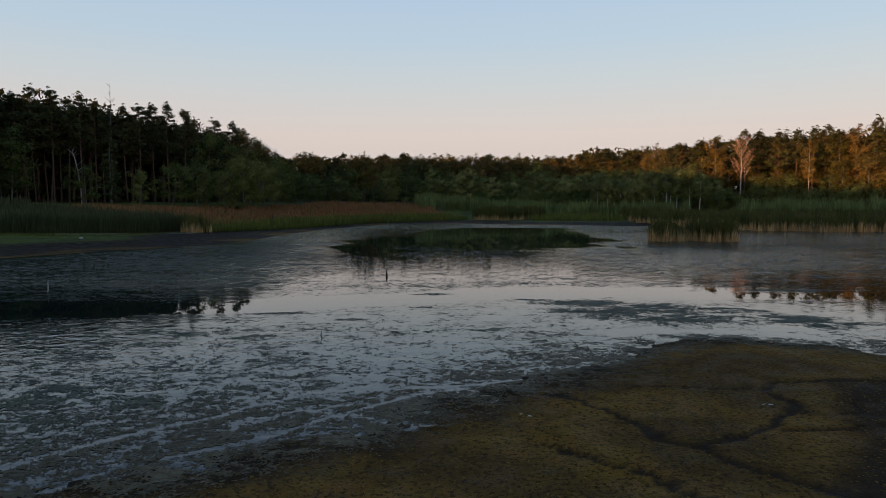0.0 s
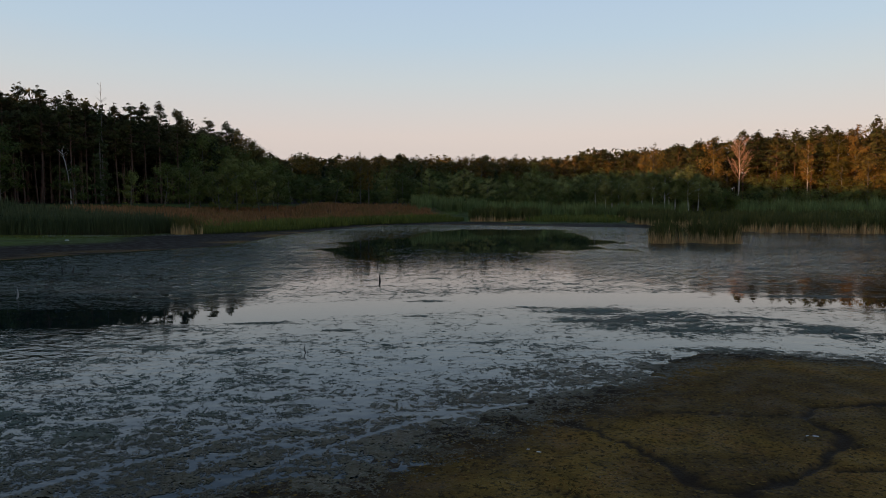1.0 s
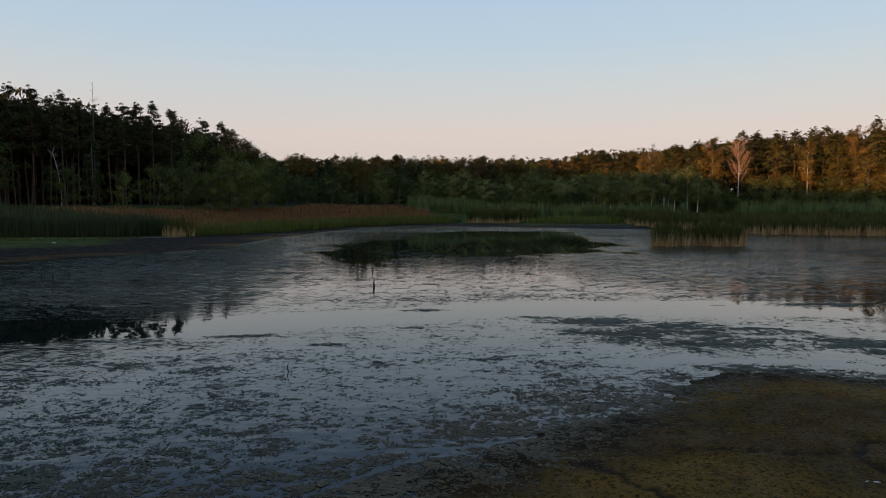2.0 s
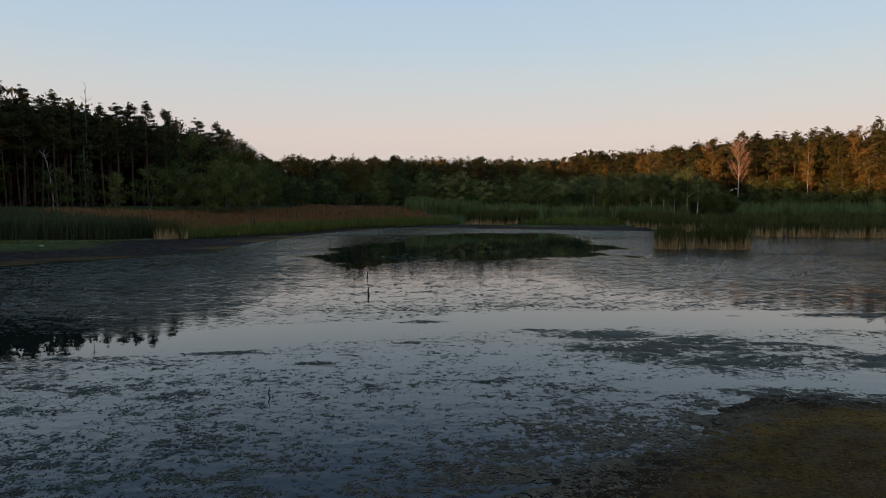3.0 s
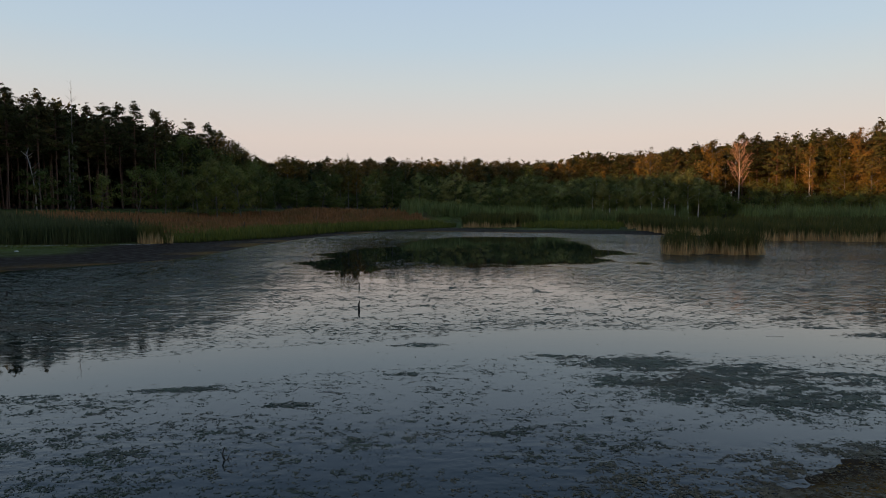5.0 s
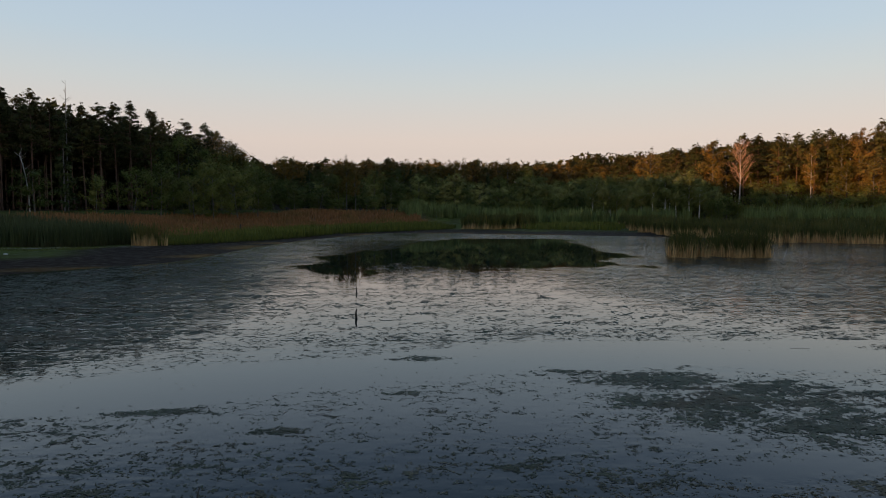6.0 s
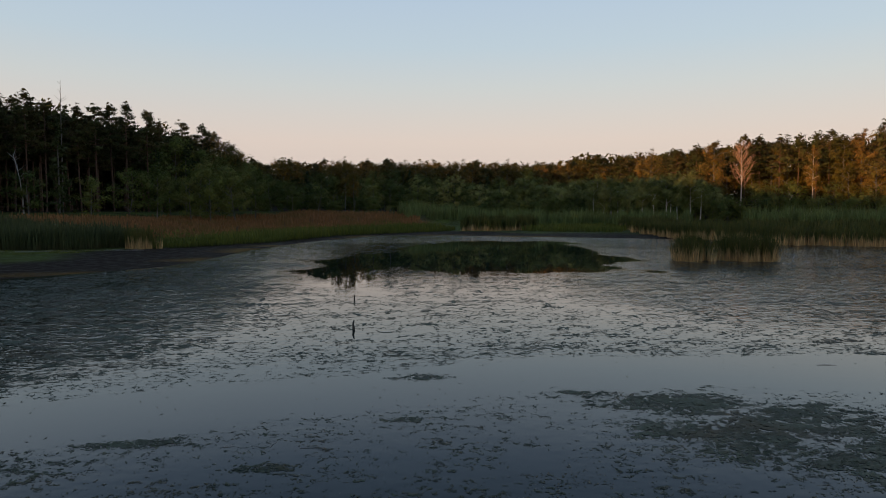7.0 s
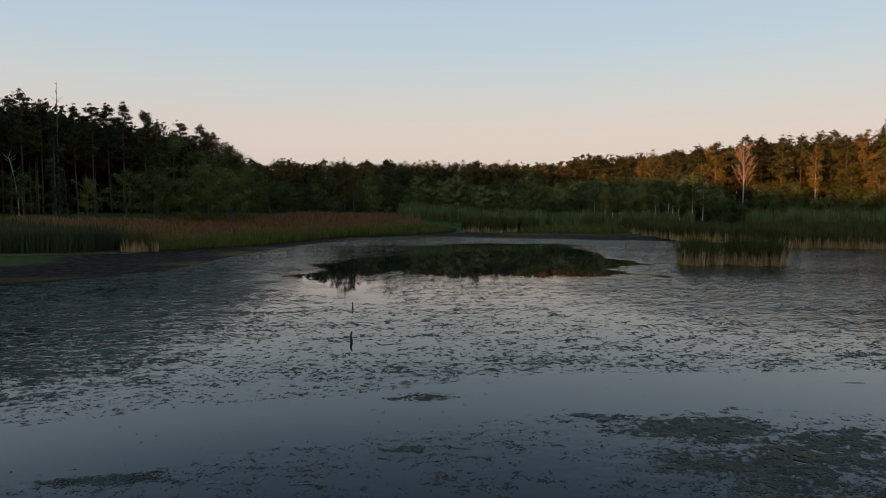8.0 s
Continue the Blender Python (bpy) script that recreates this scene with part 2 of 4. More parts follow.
def bark_material(name, low, high, patch, patch_from):
    m, n, l, p = material(name)
    col = mix(n, l, noise_at(n, l, 3.0, 4, (1, 1, 0.25)), low, high)
    col = mix(n, l, ranged(n, l, noise_at(n, l, 2.2, 3, (0.6, 0.6, 2.4)), patch_from, patch_from + 0.1), col, patch)
    l.new(col, p.inputs["Base Color"])
    p.inputs["Roughness"].default_value = 0.9
    bumped(n, l, p, noise_at(n, l, 9, 4, (1, 1, 0.3)), 0.6, 0.03)
    return m


pine_needles = leaf_material("pine_needles", (0.044, 0.052, 0.014), (0.080, 0.082, 0.024), (0.080, 0.052, 0.014), 0.15)
broad_leaves = leaf_material("broad_leaves", (0.072, 0.096, 0.020), (0.118, 0.145, 0.032), (0.135, 0.122, 0.030))
# part of the low sun's orange is put into these leaf colours
birch_leaves = leaf_material("birch_leaves", (0.080, 0.070, 0.014), (0.17, 0.130, 0.026), (0.22, 0.125, 0.026))
willow_leaves = leaf_material("willow_leaves", (0.150, 0.172, 0.044), (0.255, 0.272, 0.080), (0.225, 0.205, 0.058))
spruce_needles = leaf_material("spruce_needles", (0.030, 0.045, 0.012), (0.060, 0.078, 0.022), (0.042, 0.044, 0.012), 0.1)
pine_bark = bark_material("pine_bark", (0.085, 0.045, 0.028), (0.15, 0.072, 0.041), (0.06, 0.042, 0.032), 0.55)
grey_bark = bark_material("grey_bark", (0.10, 0.085, 0.07), (0.17, 0.15, 0.12), (0.06, 0.05, 0.04), 0.6)
birch_bark = bark_material("birch_bark", (0.55, 0.50, 0.44), (0.68, 0.64, 0.58), (0.06, 0.05, 0.045), 0.60)
# copy of birch_bark, darkened for the two trunks that stand in the sun
darker_birch_bark = bark_material("darker_birch_bark", (0.36, 0.29, 0.23), (0.48, 0.41, 0.34), (0.08, 0.06, 0.05), 0.58)
dead_wood = bark_material("dead_wood", (0.30, 0.27, 0.23), (0.42, 0.38, 0.33), (0.12, 0.10, 0.08), 0.62)
wet_wood = bark_material("wet_wood", (0.030, 0.024, 0.018), (0.06, 0.048, 0.036), (0.015, 0.012, 0.010), 0.6)
bare_twigs = bark_material("bare_twigs", (0.28, 0.15, 0.10), (0.40, 0.23, 0.15), (0.10, 0.06, 0.04), 0.6)


def reed_material(name, stem, dry, green, tip, dry_height, patch=(0.12, 0.10, 0.04)):
    """Reeds, dry at the foot and green above, yellowing in patches."""
    m, n, l, p = material(name)
    rnd = n.new("ShaderNodeNewGeometry").outputs["Random Per Island"]
    split = n.new("ShaderNodeSeparateXYZ")
    l.new(n.new("ShaderNodeNewGeometry").outputs["Position"], split.inputs[0])
    foot = mix(n, l, rnd, stem, dry)
    top = mix(n, l, rnd, green, tip)
    top = mix(n, l, ranged(n, l, noise_at(n, l, 0.25, 4), 0.45, 0.7, 0, 0.7), top, patch)
    top = mix(n, l, ranged(n, l, noise_at(n, l, 1.4, 3, (1, 1, 0.2)), 0.46, 0.62, 0, 0.6), top, green)
    wob = n.new("ShaderNodeMath")
    wob.operation = "MULTIPLY_ADD"
    l.new(noise_at(n, l, 1.9, 3, (1, 1, 0.12)), wob.inputs[0])
    wob.inputs[1].default_value = -5.2 * dry_height
    l.new(split.outputs[2], wob.inputs[2])
    l.new(mix(n, l, ranged(n, l, wob.outputs[0], -1.95 * dry_height, -0.95 * dry_height), foot, top), p.inputs["Base Color"])
    p.inputs["Roughness"].default_value = 0.7
    p.inputs["Specular IOR Level"].default_value = 0.2
    return m


cattail = reed_material("cattail_leaves", (0.42, 0.26, 0.10), (0.88, 0.60, 0.28), (0.044, 0.056, 0.012), (0.130, 0.128, 0.028), 0.72, (0.135, 0.108, 0.026))
tall_reed = reed_material("tall_reed_leaves", (0.045, 0.050, 0.020), (0.09, 0.08, 0.032), (0.048, 0.058, 0.020), (0.105, 0.120, 0.044), 0.5, (0.085, 0.085, 0.030))
# the same reed as tall_reed in a brighter green
pale_green_reed = reed_material("pale_green_reed_leaves", (0.05, 0.06, 0.018), (0.10, 0.10, 0.03), (0.115, 0.150, 0.042), (0.225, 0.270, 0.088), 0.3, (0.10, 0.10, 0.03))
sedge_green = reed_material("sedge_leaves", (0.05, 0.06, 0.016), (0.10, 0.10, 0.03), (0.088, 0.108, 0.016), (0.185, 0.188, 0.030), 0.2, (0.11, 0.10, 0.02))
meadow_grass = reed_material("meadow_grass", (0.10, 0.08, 0.03), (0.16, 0.11, 0.045), (0.21, 0.098, 0.036), (0.37, 0.17, 0.064), 0.2, (0.15, 0.12, 0.028))

# ground: black mud, an olive crust of dried algae, low green growth and dry meadow, by the cover painted on the sheet
ground_mat, n, l, p = material("marsh_ground")
cover = n.new("ShaderNodeVertexColor")
cover.layer_name = "cover"
parts = n.new("ShaderNodeSeparateColor")
l.new(cover.outputs[0], parts.inputs[0])
mud = mix(n, l, noise_at(n, l, 2.0, 6), (0.015, 0.010, 0.006), (0.048, 0.030, 0.018))
crust = mix(n, l, noise_at(n, l, 3.0, 8, (1, 1.5, 1)), (0.135, 0.068, 0.011), (0.262, 0.140, 0.026))
crust = mix(n, l, ranged(n, l, noise_at(n, l, 0.55, 4), 0.45, 0.65), crust, (0.150, 0.086, 0.017))
crust = mix(n, l, ranged(n, l, noise_at(n, l, 1.1, 5), 0.46, 0.62), crust, (0.190, 0.090, 0.019))
crust = mix(n, l, ranged(n, l, noise_at(n, l, 11.0, 5), 0.50, 0.62, 0, 0.8), crust, (0.020, 0.013, 0.005))
crust = mix(n, l, ranged(n, l, noise_at(n, l, 30.0, 4), 0.54, 0.64, 0, 0.8), crust, (0.26, 0.155, 0.036))
crust = mix(n, l, ranged(n, l, noise_at(n, l, 2.3, 6), 0.52, 0.66, 0, 0.45), crust, (0.045, 0.029, 0.010))
sward = mix(n, l, noise_at(n, l, 3.0, 5), (0.060, 0.072, 0.012), (0.120, 0.140, 0.028))
dry = mix(n, l, noise_at(n, l, 1.0, 5), (0.10, 0.055, 0.025), (0.18, 0.10, 0.045))
col = mix(n, l, parts.outputs[0], mud, crust)
col = mix(n, l, parts.outputs[1], col, sward)
col = mix(n, l, parts.outputs[2], col, dry)
l.new(col, p.inputs["Base Color"])
l.new(ranged(n, l, noise_at(n, l, 1.3, 4), 0.35, 0.65, 0.55, 0.95), p.inputs["Roughness"])
p.inputs["Specular IOR Level"].default_value = 0.04
bumped(n, l, p, noise_at(n, l, 22, 6), 1.0, 0.05)

# water: dark and peaty, mirror-calm in the channels, broken up where weed reaches the surface
water_mat, n, l, p = material("pond_water")
ruffle = n.new("ShaderNodeAttribute")
ruffle.attribute_name = "ruffle"
l.new(mix(n, l, noise_at(n, l, 0.4, 3), (0.004, 0.010, 0.009), (0.008, 0.016, 0.013)), p.inputs["Base Color"])
p.inputs["IOR"].default_value = 1.333
l.new(ranged(n, l, ruffle.outputs["Fac"], 0, 1, 0.01, 0.10), p.inputs["Roughness"])
waves = n.new("ShaderNodeMath")
waves.operation = "ADD"
l.new(noise_at(n, l, 1.1, 3, (0.7, 1.0, 1)), waves.inputs[0])
l.new(noise_at(n, l, 3.0, 3, (0.7, 1.0, 1)), waves.inputs[1])
calm = node(n, "ShaderNodeBump", Strength=0.05, Distance=0.02)
l.new(noise_at(n, l, 0.9, 2, (0.6, 1.6, 1)), calm.inputs["Height"])
b = bumped(n, l, p, waves.outputs[0], 1.0, 0.07)
l.new(ranged(n, l, ruffle.outputs["Fac"], 0, 1, 0.0, 0.9), b.inputs["Strength"])
l.new(calm.outputs[0], b.inputs["Normal"])

def weed_material(name, lacy):
    """Wet dark weed; the floating mats are a lace of strands, open where they thin out."""
    m, n, l, p = material(name)
    col = mix(n, l, noise_at(n, l, 4.0, 5), (0.014, 0.018, 0.007), (0.056, 0.066, 0.026))
    col = mix(n, l, ranged(n, l, noise_at(n, l, 1.2, 4, (0.7, 1.2, 1)), 0.48, 0.66, 0, 0.8), col, (0.078, 0.090, 0.045))
    col = mix(n, l, ranged(n, l, noise_at(n, l, 0.5, 4), 0.52, 0.68, 0, 0.8), col, (0.075, 0.050, 0.020))
    shore_near = n.new("ShaderNodeAttribute")
    shore_near.attribute_name = "shore"
    brown = mix(n, l, noise_at(n, l, 7.0, 5), (0.044, 0.026, 0.007), (0.120, 0.072, 0.019))
    col = mix(n, l, ranged(n, l, shore_near.outputs["Fac"], 0, 1, 0, 0.85), col, brown)
    col = mix(n, l, ranged(n, l, noise_at(n, l, 24.0, 3), 0.56, 0.66, 0, 0.7), col, (0.075, 0.080, 0.038))
    l.new(col, p.inputs["Base Color"])
    l.new(ranged(n, l, noise_at(n, l, 12, 3), 0.3, 0.7, 0.42, 0.8), p.inputs["Roughness"])
    p.inputs["Specular IOR Level"].default_value = 0.36
    bumped(n, l, p, noise_at(n, l, 24, 5), 1.0, 0.04)
    if lacy:
        body = n.new("ShaderNodeAttribute")
        body.attribute_name = "body"
        fine = n.new("ShaderNodeAttribute")
        fine.attribute_name = "fine"
        total = body.outputs["Fac"]
        for scale, detail, gain in ((1.3, 2.0, 1.4), (5.0, 3.0, 2.1), (17.0, 4.0, 2.6)):
            step = n.new("ShaderNodeMath")
            step.operation = "MULTIPLY_ADD"
            l.new(ranged(n, l, noise_at(n, l, scale, detail), 0, 1, -0.5, 0.5), step.inputs[0])
            step.inputs[1].default_value = gain
            if scale != 5.0:
                l.new(ranged(n, l, fine.outputs["Fac"], *((0, 1) if scale > 10 else (1, 0)), 0, gain), step.inputs[1])
            l.new(total, step.inputs[2])
            total = step.outputs[0]
        l.new(ranged(n, l, total, 0.0, 0.06), p.inputs["Alpha"])
    return m


weed_mat = weed_material("water_weed", False)
weed_mat_lace = weed_material("water_weed_mats", True)

flake_mat, n, l, p = material("dry_algae_flakes")
l.new(mix(n, l, n.new("ShaderNodeNewGeometry").outputs["Random Per Island"], (0.040, 0.021, 0.004), (0.22, 0.13, 0.030)), p.inputs["Base Color"])
p.inputs["Roughness"].default_value = 0.95
p.inputs["Specular IOR Level"].default_value = 0.05

pale, n, l, p = material("off_white")
l.new(mix(n, l, noise_at(n, l, 12, 4), (0.55, 0.53, 0.48), (0.78, 0.76, 0.72)), p.inputs["Base Color"])
p.inputs["Roughness"].default_value = 0.8

# ---- ground: one sheet from the mud flat to the horizon ----
gx = steps((-900, 60), (-240, 8), (-80, 2), (-16, 0.5), (-7.5, 0.12), (13, 0.3), (24, 1.5), (60, 4), (240, 60), (900, 0))
gy = steps((-900, 60), (-120, 10), (-20, 1.5), (6, 0.12), (21.2, 0.5), (36, 1.0), (150, 4), (330, 40), (900, 0))
X, Y = np.meshgrid(gx, gy)
Z = ground_z(X, Y)
ground = new("ground", mesh_of("ground", np.stack([X, Y, Z], -1).reshape(-1, 3), grid_faces(len(gx), len(gy)), ground_mat, True))
tagged(ground, "dark marsh ground with mud, dried algae crust and meadow", "ground", kind="structure")
S = signed(X, Y, LAKE)
near = smooth(60, 30, Y) * smooth(-22, -10, X)
edge = S + 1.1 * fbm(X * 0.9, Y * 1.2, 4, 31)
bare = smooth(0.35, 0.75, 0.5 + 0.6 * fbm(X * 0.45, Y * 0.6, 4, 32)) * 0.55
pit = smooth(0.5, -0.5, signed(X + 0.5 * fbm(X, Y, 3, 33), Y + 0.5 * fbm(X, Y, 3, 34), [(8.6, 14.6), (10.5, 15.0), (14, 14), (14, 5), (5, 7), (5.9, 9.4), (7.1, 10.9), (7.9, 12.5)]))
wide = smooth(8.5, 1.5, X + 0.3 * (Y - 14))
algae = near * smooth(0.1, 1.5 + 0.9 * wide, edge) * (1 - bare) * (1 - 0.95 * np.clip(crack_depth(X, Y) * 1.3, 0, 1)) * (1 - 0.93 * pit)
shore = S + 4 * fbm(X / 9, Y / 9, 3, 35)
algae = np.maximum(algae, (1 - near) * 0.9 * smooth(0.0, 0.25, fbm(X / 7, Y / 4, 3, 36)) * smooth(0, 1, S) * smooth(7, 3, S))
sward_cover = (1 - near) * smooth(14, 20, shore) * smooth(70, 45, S) * (0.5 + 0.5 * smooth(-0.3, 0.3, fbm(X / 3, Y / 3, 3, 37)))
dry_cover = (1 - near) * smooth(6, -4, signed(X, Y, MEADOW))
colours = np.stack([algae, sward_cover, dry_cover, np.ones_like(X)], -1).reshape(-1).astype(np.float32)
ground.data.color_attributes.new("cover", "FLOAT_COLOR", "POINT").data.foreach_set("color", colours)

# ---- water ----
wx = steps((-60, 2), (-24, 0.45), (24, 2.0), (132, 0))
wy = steps((-30, 3), (8, 0.35), (40, 0.9), (140, 0))
X, Y = np.meshgrid(wx, wy)
water = new("water", mesh_of("water", np.stack([X, Y, 0 * X], -1).reshape(-1, 3), grid_faces(len(wx), len(wy)), water_mat, True))
tagged(water, "still dark pond water reflecting the evening sky", "water", kind="structure")
breeze = 0.06 + 0.08 * smooth(23, 20, Y) + 0.03 * smooth(30, 36, Y) + 0.42 * smooth(-6, -14, X) * smooth(28, 36, Y) + 0.6 * smooth(6, 16, X + 0.1 * (Y - 60) + 3 * fbm(X / 9, Y / 9, 2, 42)) * smooth(33, 48, Y) + 0.06 * smooth(-4, -14, X) * smooth(27, 34, Y) + 0.10 * smooth(60, 80, Y) + 0.45 * smooth(98, 106, Y) + 0.12 * smooth(-5, -12, X) * smooth(26, 22, Y)
amount = smooth(0.10, 0.55, weed_cover(X, Y)) * breeze * (0.9 + 0.5 * fbm(X / 4, Y / 3, 3, 41))
water.data.attributes.new("ruffle", "FLOAT", "POINT").data.foreach_set("value", np.clip(amount, 0, 1).astype(np.float32).ravel())

# ---- floating weed: ragged mats that just break the surface ----
verts, faces, tint, body, fine, count = [], [], [], [], [], 0
for y0, y1, dx, dy, need in ((-4, 20, 0.09, 0.09, 1.08), (20, 34, 0.10, 0.12, 0.96), (34, 60, 0.14, 0.26, 1.0), (60, 128, 0.25, 0.6, 0.92)):
    half = 0.72 * y1 + 2
    ax, ay = np.arange(-half, half + dx, dx), np.arange(y0, y1 + dy, dy)
    X, Y = np.meshgrid(ax, ay)
    S = signed(X, Y, LAKE)
    cover_here = weed_cover(X, Y) * smooth(2.2, 0.5, S)
    thick = weed_patches(X, Y) + 1.05 * cover_here - need
    keep = (thick > -0.45) & (np.abs(X) < np.maximum(0.72 * Y + 2, 16.4)) & (S < 2.1) & (cover_here > 0.03)
    quads = grid_faces(len(ax), len(ay))
    quads = quads[keep.ravel()[quads].any(1)]
    used, packed = np.unique(quads, return_inverse=True)
    rise = 0.005 + np.minimum(0.05 * np.maximum(thick, 0), 0.02) + np.maximum(ground_z(X, Y), 0)
    verts.append(np.stack([X, Y, rise], -1).reshape(-1, 3)[used])
    faces.append(packed.reshape(-1, 4) + count)
    tint.append(np.maximum(smooth(-5.5, -0.5, S) * smooth(22, 19, Y), 0.8 * shoal(X, Y)).ravel()[used])
    body.append(thick.ravel()[used])
    fine.append(smooth(40, 24, Y).ravel()[used])
    count += len(used)
weed = new("water_weed", mesh_of("water_weed", np.concatenate(verts), np.concatenate(faces), weed_mat_lace, True))
weed.data.attributes.new("shore", "FLOAT", "POINT").data.foreach_set("value", np.concatenate(tint).astype(np.float32))
weed.data.attributes.new("body", "FLOAT", "POINT").data.foreach_set("value", np.concatenate(body).astype(np.float32))
weed.data.attributes.new("fine", "FLOAT", "POINT").data.foreach_set("value", np.concatenate(fine).astype(np.float32))
tagged(weed, "dark green mats of water weed floating on the pond", "water weed", kind="stuff")


def strands(x, y, z, low, high, width, rng):
    """Short limp strands lying at all angles, their tips a little raised."""
    c = len(x)
    a, half = rng.uniform(0, 2 * np.pi, c), 0.5 * rng.uniform(low, high, c)
    w = half * width * rng.uniform(0.6, 1.4, c)
    ux, uy = np.cos(a), np.sin(a)
    bend = rng.uniform(-0.35, 0.35, c) * half
    tip = rng.uniform(0.0, 0.16, c) * half
    rows = [np.stack([x - ux * half, y - uy * half, z], -1),
            np.stack([x - uy * (w + bend), y + ux * (w + bend), z + 0.3 * tip + 0.004], -1),
            np.stack([x + ux * half, y + uy * half, z + tip], -1),
            np.stack([x + uy * (w - bend), y - ux * (w - bend), z + 0.3 * tip + 0.002], -1)]
    return np.stack(rows, 1).reshape(-1, 3), np.arange(4 * c).reshape(-1, 4)


r = np.random.default_rng(301)
verts, faces, tint, count = [], [], [], 0
for y0, y1, per_metre, low, high, width in ((8.5, 20, 1000, 0.03, 0.13, 0.20), (20, 34, 1100, 0.03, 0.15, 0.17), (34, 64, 170, 0.08, 0.26, 0.22)):
    half = 0.72 * y1 + 2
    y = r.uniform(y0, y1, int(2 * half * (y1 - y0) * per_metre))
    x = r.uniform(-half, half, len(y))
    keep = np.abs(x) < 0.72 * y + 2
    x, y = x[keep], y[keep]
    S = signed(x, y, LAKE)
    chance = smooth(-0.06, 0.40, 1.15 * weed_grain(x, y) + 1.05 * weed_cover(x, y) - 0.86) * smooth(1.8, 0.6, S) * smooth(0.02, 0.2, weed_cover(x, y))
    keep = r.random(len(x)) < chance + 0.0015
    x, y, S = x[keep], y[keep], S[keep]
    v, f = strands(x, y, np.maximum(ground_z(x, y), 0.0) + 0.004, low, high, width, r)
    verts.append(v), faces.append(f + count), tint.append(np.repeat(np.maximum(smooth(-5.5, -0.5, S) * smooth(22, 19, y), 0.8 * shoal(x, y)), 4))
    count += len(v)
tips = new("weed_strands", mesh_of("weed_strands", np.concatenate(verts), np.concatenate(faces), weed_mat))
tips.data.attributes.new("shore", "FLOAT", "POINT").data.foreach_set("value", np.concatenate(tint).astype(np.float32))
tagged(tips, "loose strands of water weed lying on the surface", "water weed", kind="stuff")

# dry crumbs and flakes of algae over the mud flat
x, y = r.uniform(-8, 14, 60000), r.uniform(6, 21, 60000)
keep = (signed(x, y, LAKE) > 0.2) & (crack_depth(x, y) < 0.2) & (r.random(60000) < 0.55 + 0.5 * fbm(x, y, 3, 71)) & (np.abs(x) < 0.72 * y + 2)
x, y = x[keep], y[keep]
v, f = strands(x, y, ground_z(x, y) + 0.004, 0.02, 0.09, 0.5, r)
flakes = new("algae_flakes", mesh_of("algae_flakes", v, f, flake_mat))
tagged(flakes, "small dry flakes of brown algae on the mud flat", "algae", kind="stuff")


# ---- reeds, sedges and grass ----
def scatter(polygon, per_metre, seed, ragged=0.6, clump=0.0):
    rng = np.random.default_rng(seed)
    px, py = np.array(polygon, float).T
    count = int((px.max() - px.min() + 2) * (py.max() - py.min() + 2) * per_metre)
    x, y = rng.uniform(px.min() - 1, px.max() + 1, count), rng.uniform(py.min() - 1, py.max() + 1, count)
    keep = signed(x, y, polygon) < ragged * fbm(x * 0.8, y * 0.8, 3, seed)
    if clump:
        keep &= rng.random(count) < smooth(-clump, clump * 0.6, fbm(x * 0.55, y * 0.55, 3, seed + 9) + 0.25)
    return x[keep], y[keep]


def blades(x, y, height, width, lean, seed, vary=0.25, tuft=0.0):
    """Upright tapering leaves, bent over a little: three joints and a tip each. tuft: how wide the sheaves are that they stand in, fanning out."""
    rng = np.random.default_rng(seed)
    c = len(x)
    a, turn = rng.uniform(0, 2 * np.pi, c), rng.uniform(0, np.pi, c)
    reach = np.abs(rng.normal(0, 1, c))
    stature = 1.0
    if tuft:
        sheaf = rng.integers(0, max(1, c // 34), c)
        off = tuft * np.sqrt(rng.random(c))
        x, y = x[sheaf] + off * np.cos(a), y[sheaf] + off * np.sin(a)
        a, reach = a + rng.normal(0, 0.5, c), 0.35 * reach + 0.9 * off / tuft
        stature = rng.normal(1.0, 0.085, c)[sheaf]
    h = height * stature * (1 + vary * rng.normal(0, 0.5, c) + 0.24 * fbm(x * 0.5, y * 0.5, 2, seed + 3) + 0.14 * fbm(x * 1.9, y * 1.9, 2, seed + 5))
    h = np.maximum(h, 0.15 * height)
    reach = lean * h * reach
    dx, dy, wx, wy = np.cos(a) * reach, np.sin(a) * reach, np.cos(turn), np.sin(turn)
    z = np.maximum(ground_z(x, y), -0.25) - 0.05
    w = width * rng.uniform(0.7, 1.4, c)
    rows = []
    for part, bend, wide in ((0, 0, 0.7), (0.45, 0.22, 1.0), (0.8, 0.62, 0.75)):
        for side in (-1, 1):
            rows.append(np.stack([x + dx * bend + side * wx * w * wide / 2, y + dy * bend + side * wy * w * wide / 2, z + h * part], -1))
    rows.append(np.stack([x + dx, y + dy, z + h * (1 - 0.25 * np.minimum(1, reach / h))], -1))
    v = np.stack(rows, 1).reshape(-1, 3)
    o = np.arange(c)[:, None] * 7
    f = np.concatenate([o + np.array(t) for t in ((0, 1, 3), (0, 3, 2), (2, 3, 5), (2, 5, 4), (4, 5, 6))])
    return v, f


def stand(name, pieces, mat, label, category, tuft=0.0, vary=0.25):
    """pieces: (polygon, per square metre, height, width, lean, clump)."""
    vs, fs, count = [], [], 0
    for i, (polygon, per_metre, height, width, lean, clump) in enumerate(pieces):
        seed = 1000 + 13 * i + len(name) * 7 + int(abs(polygon[0][0]) * 3)
        x, y = scatter(polygon, per_metre, seed, 1.0, clump)
        v, f = blades(x, y, height, width, lean, seed, vary, tuft)
        vs.append(v), fs.append(f + count)
        count += len(v)
    return tagged(new(name, mesh_of(name, np.concatenate(vs), np.concatenate(fs), mat)), label, category, kind="stuff")


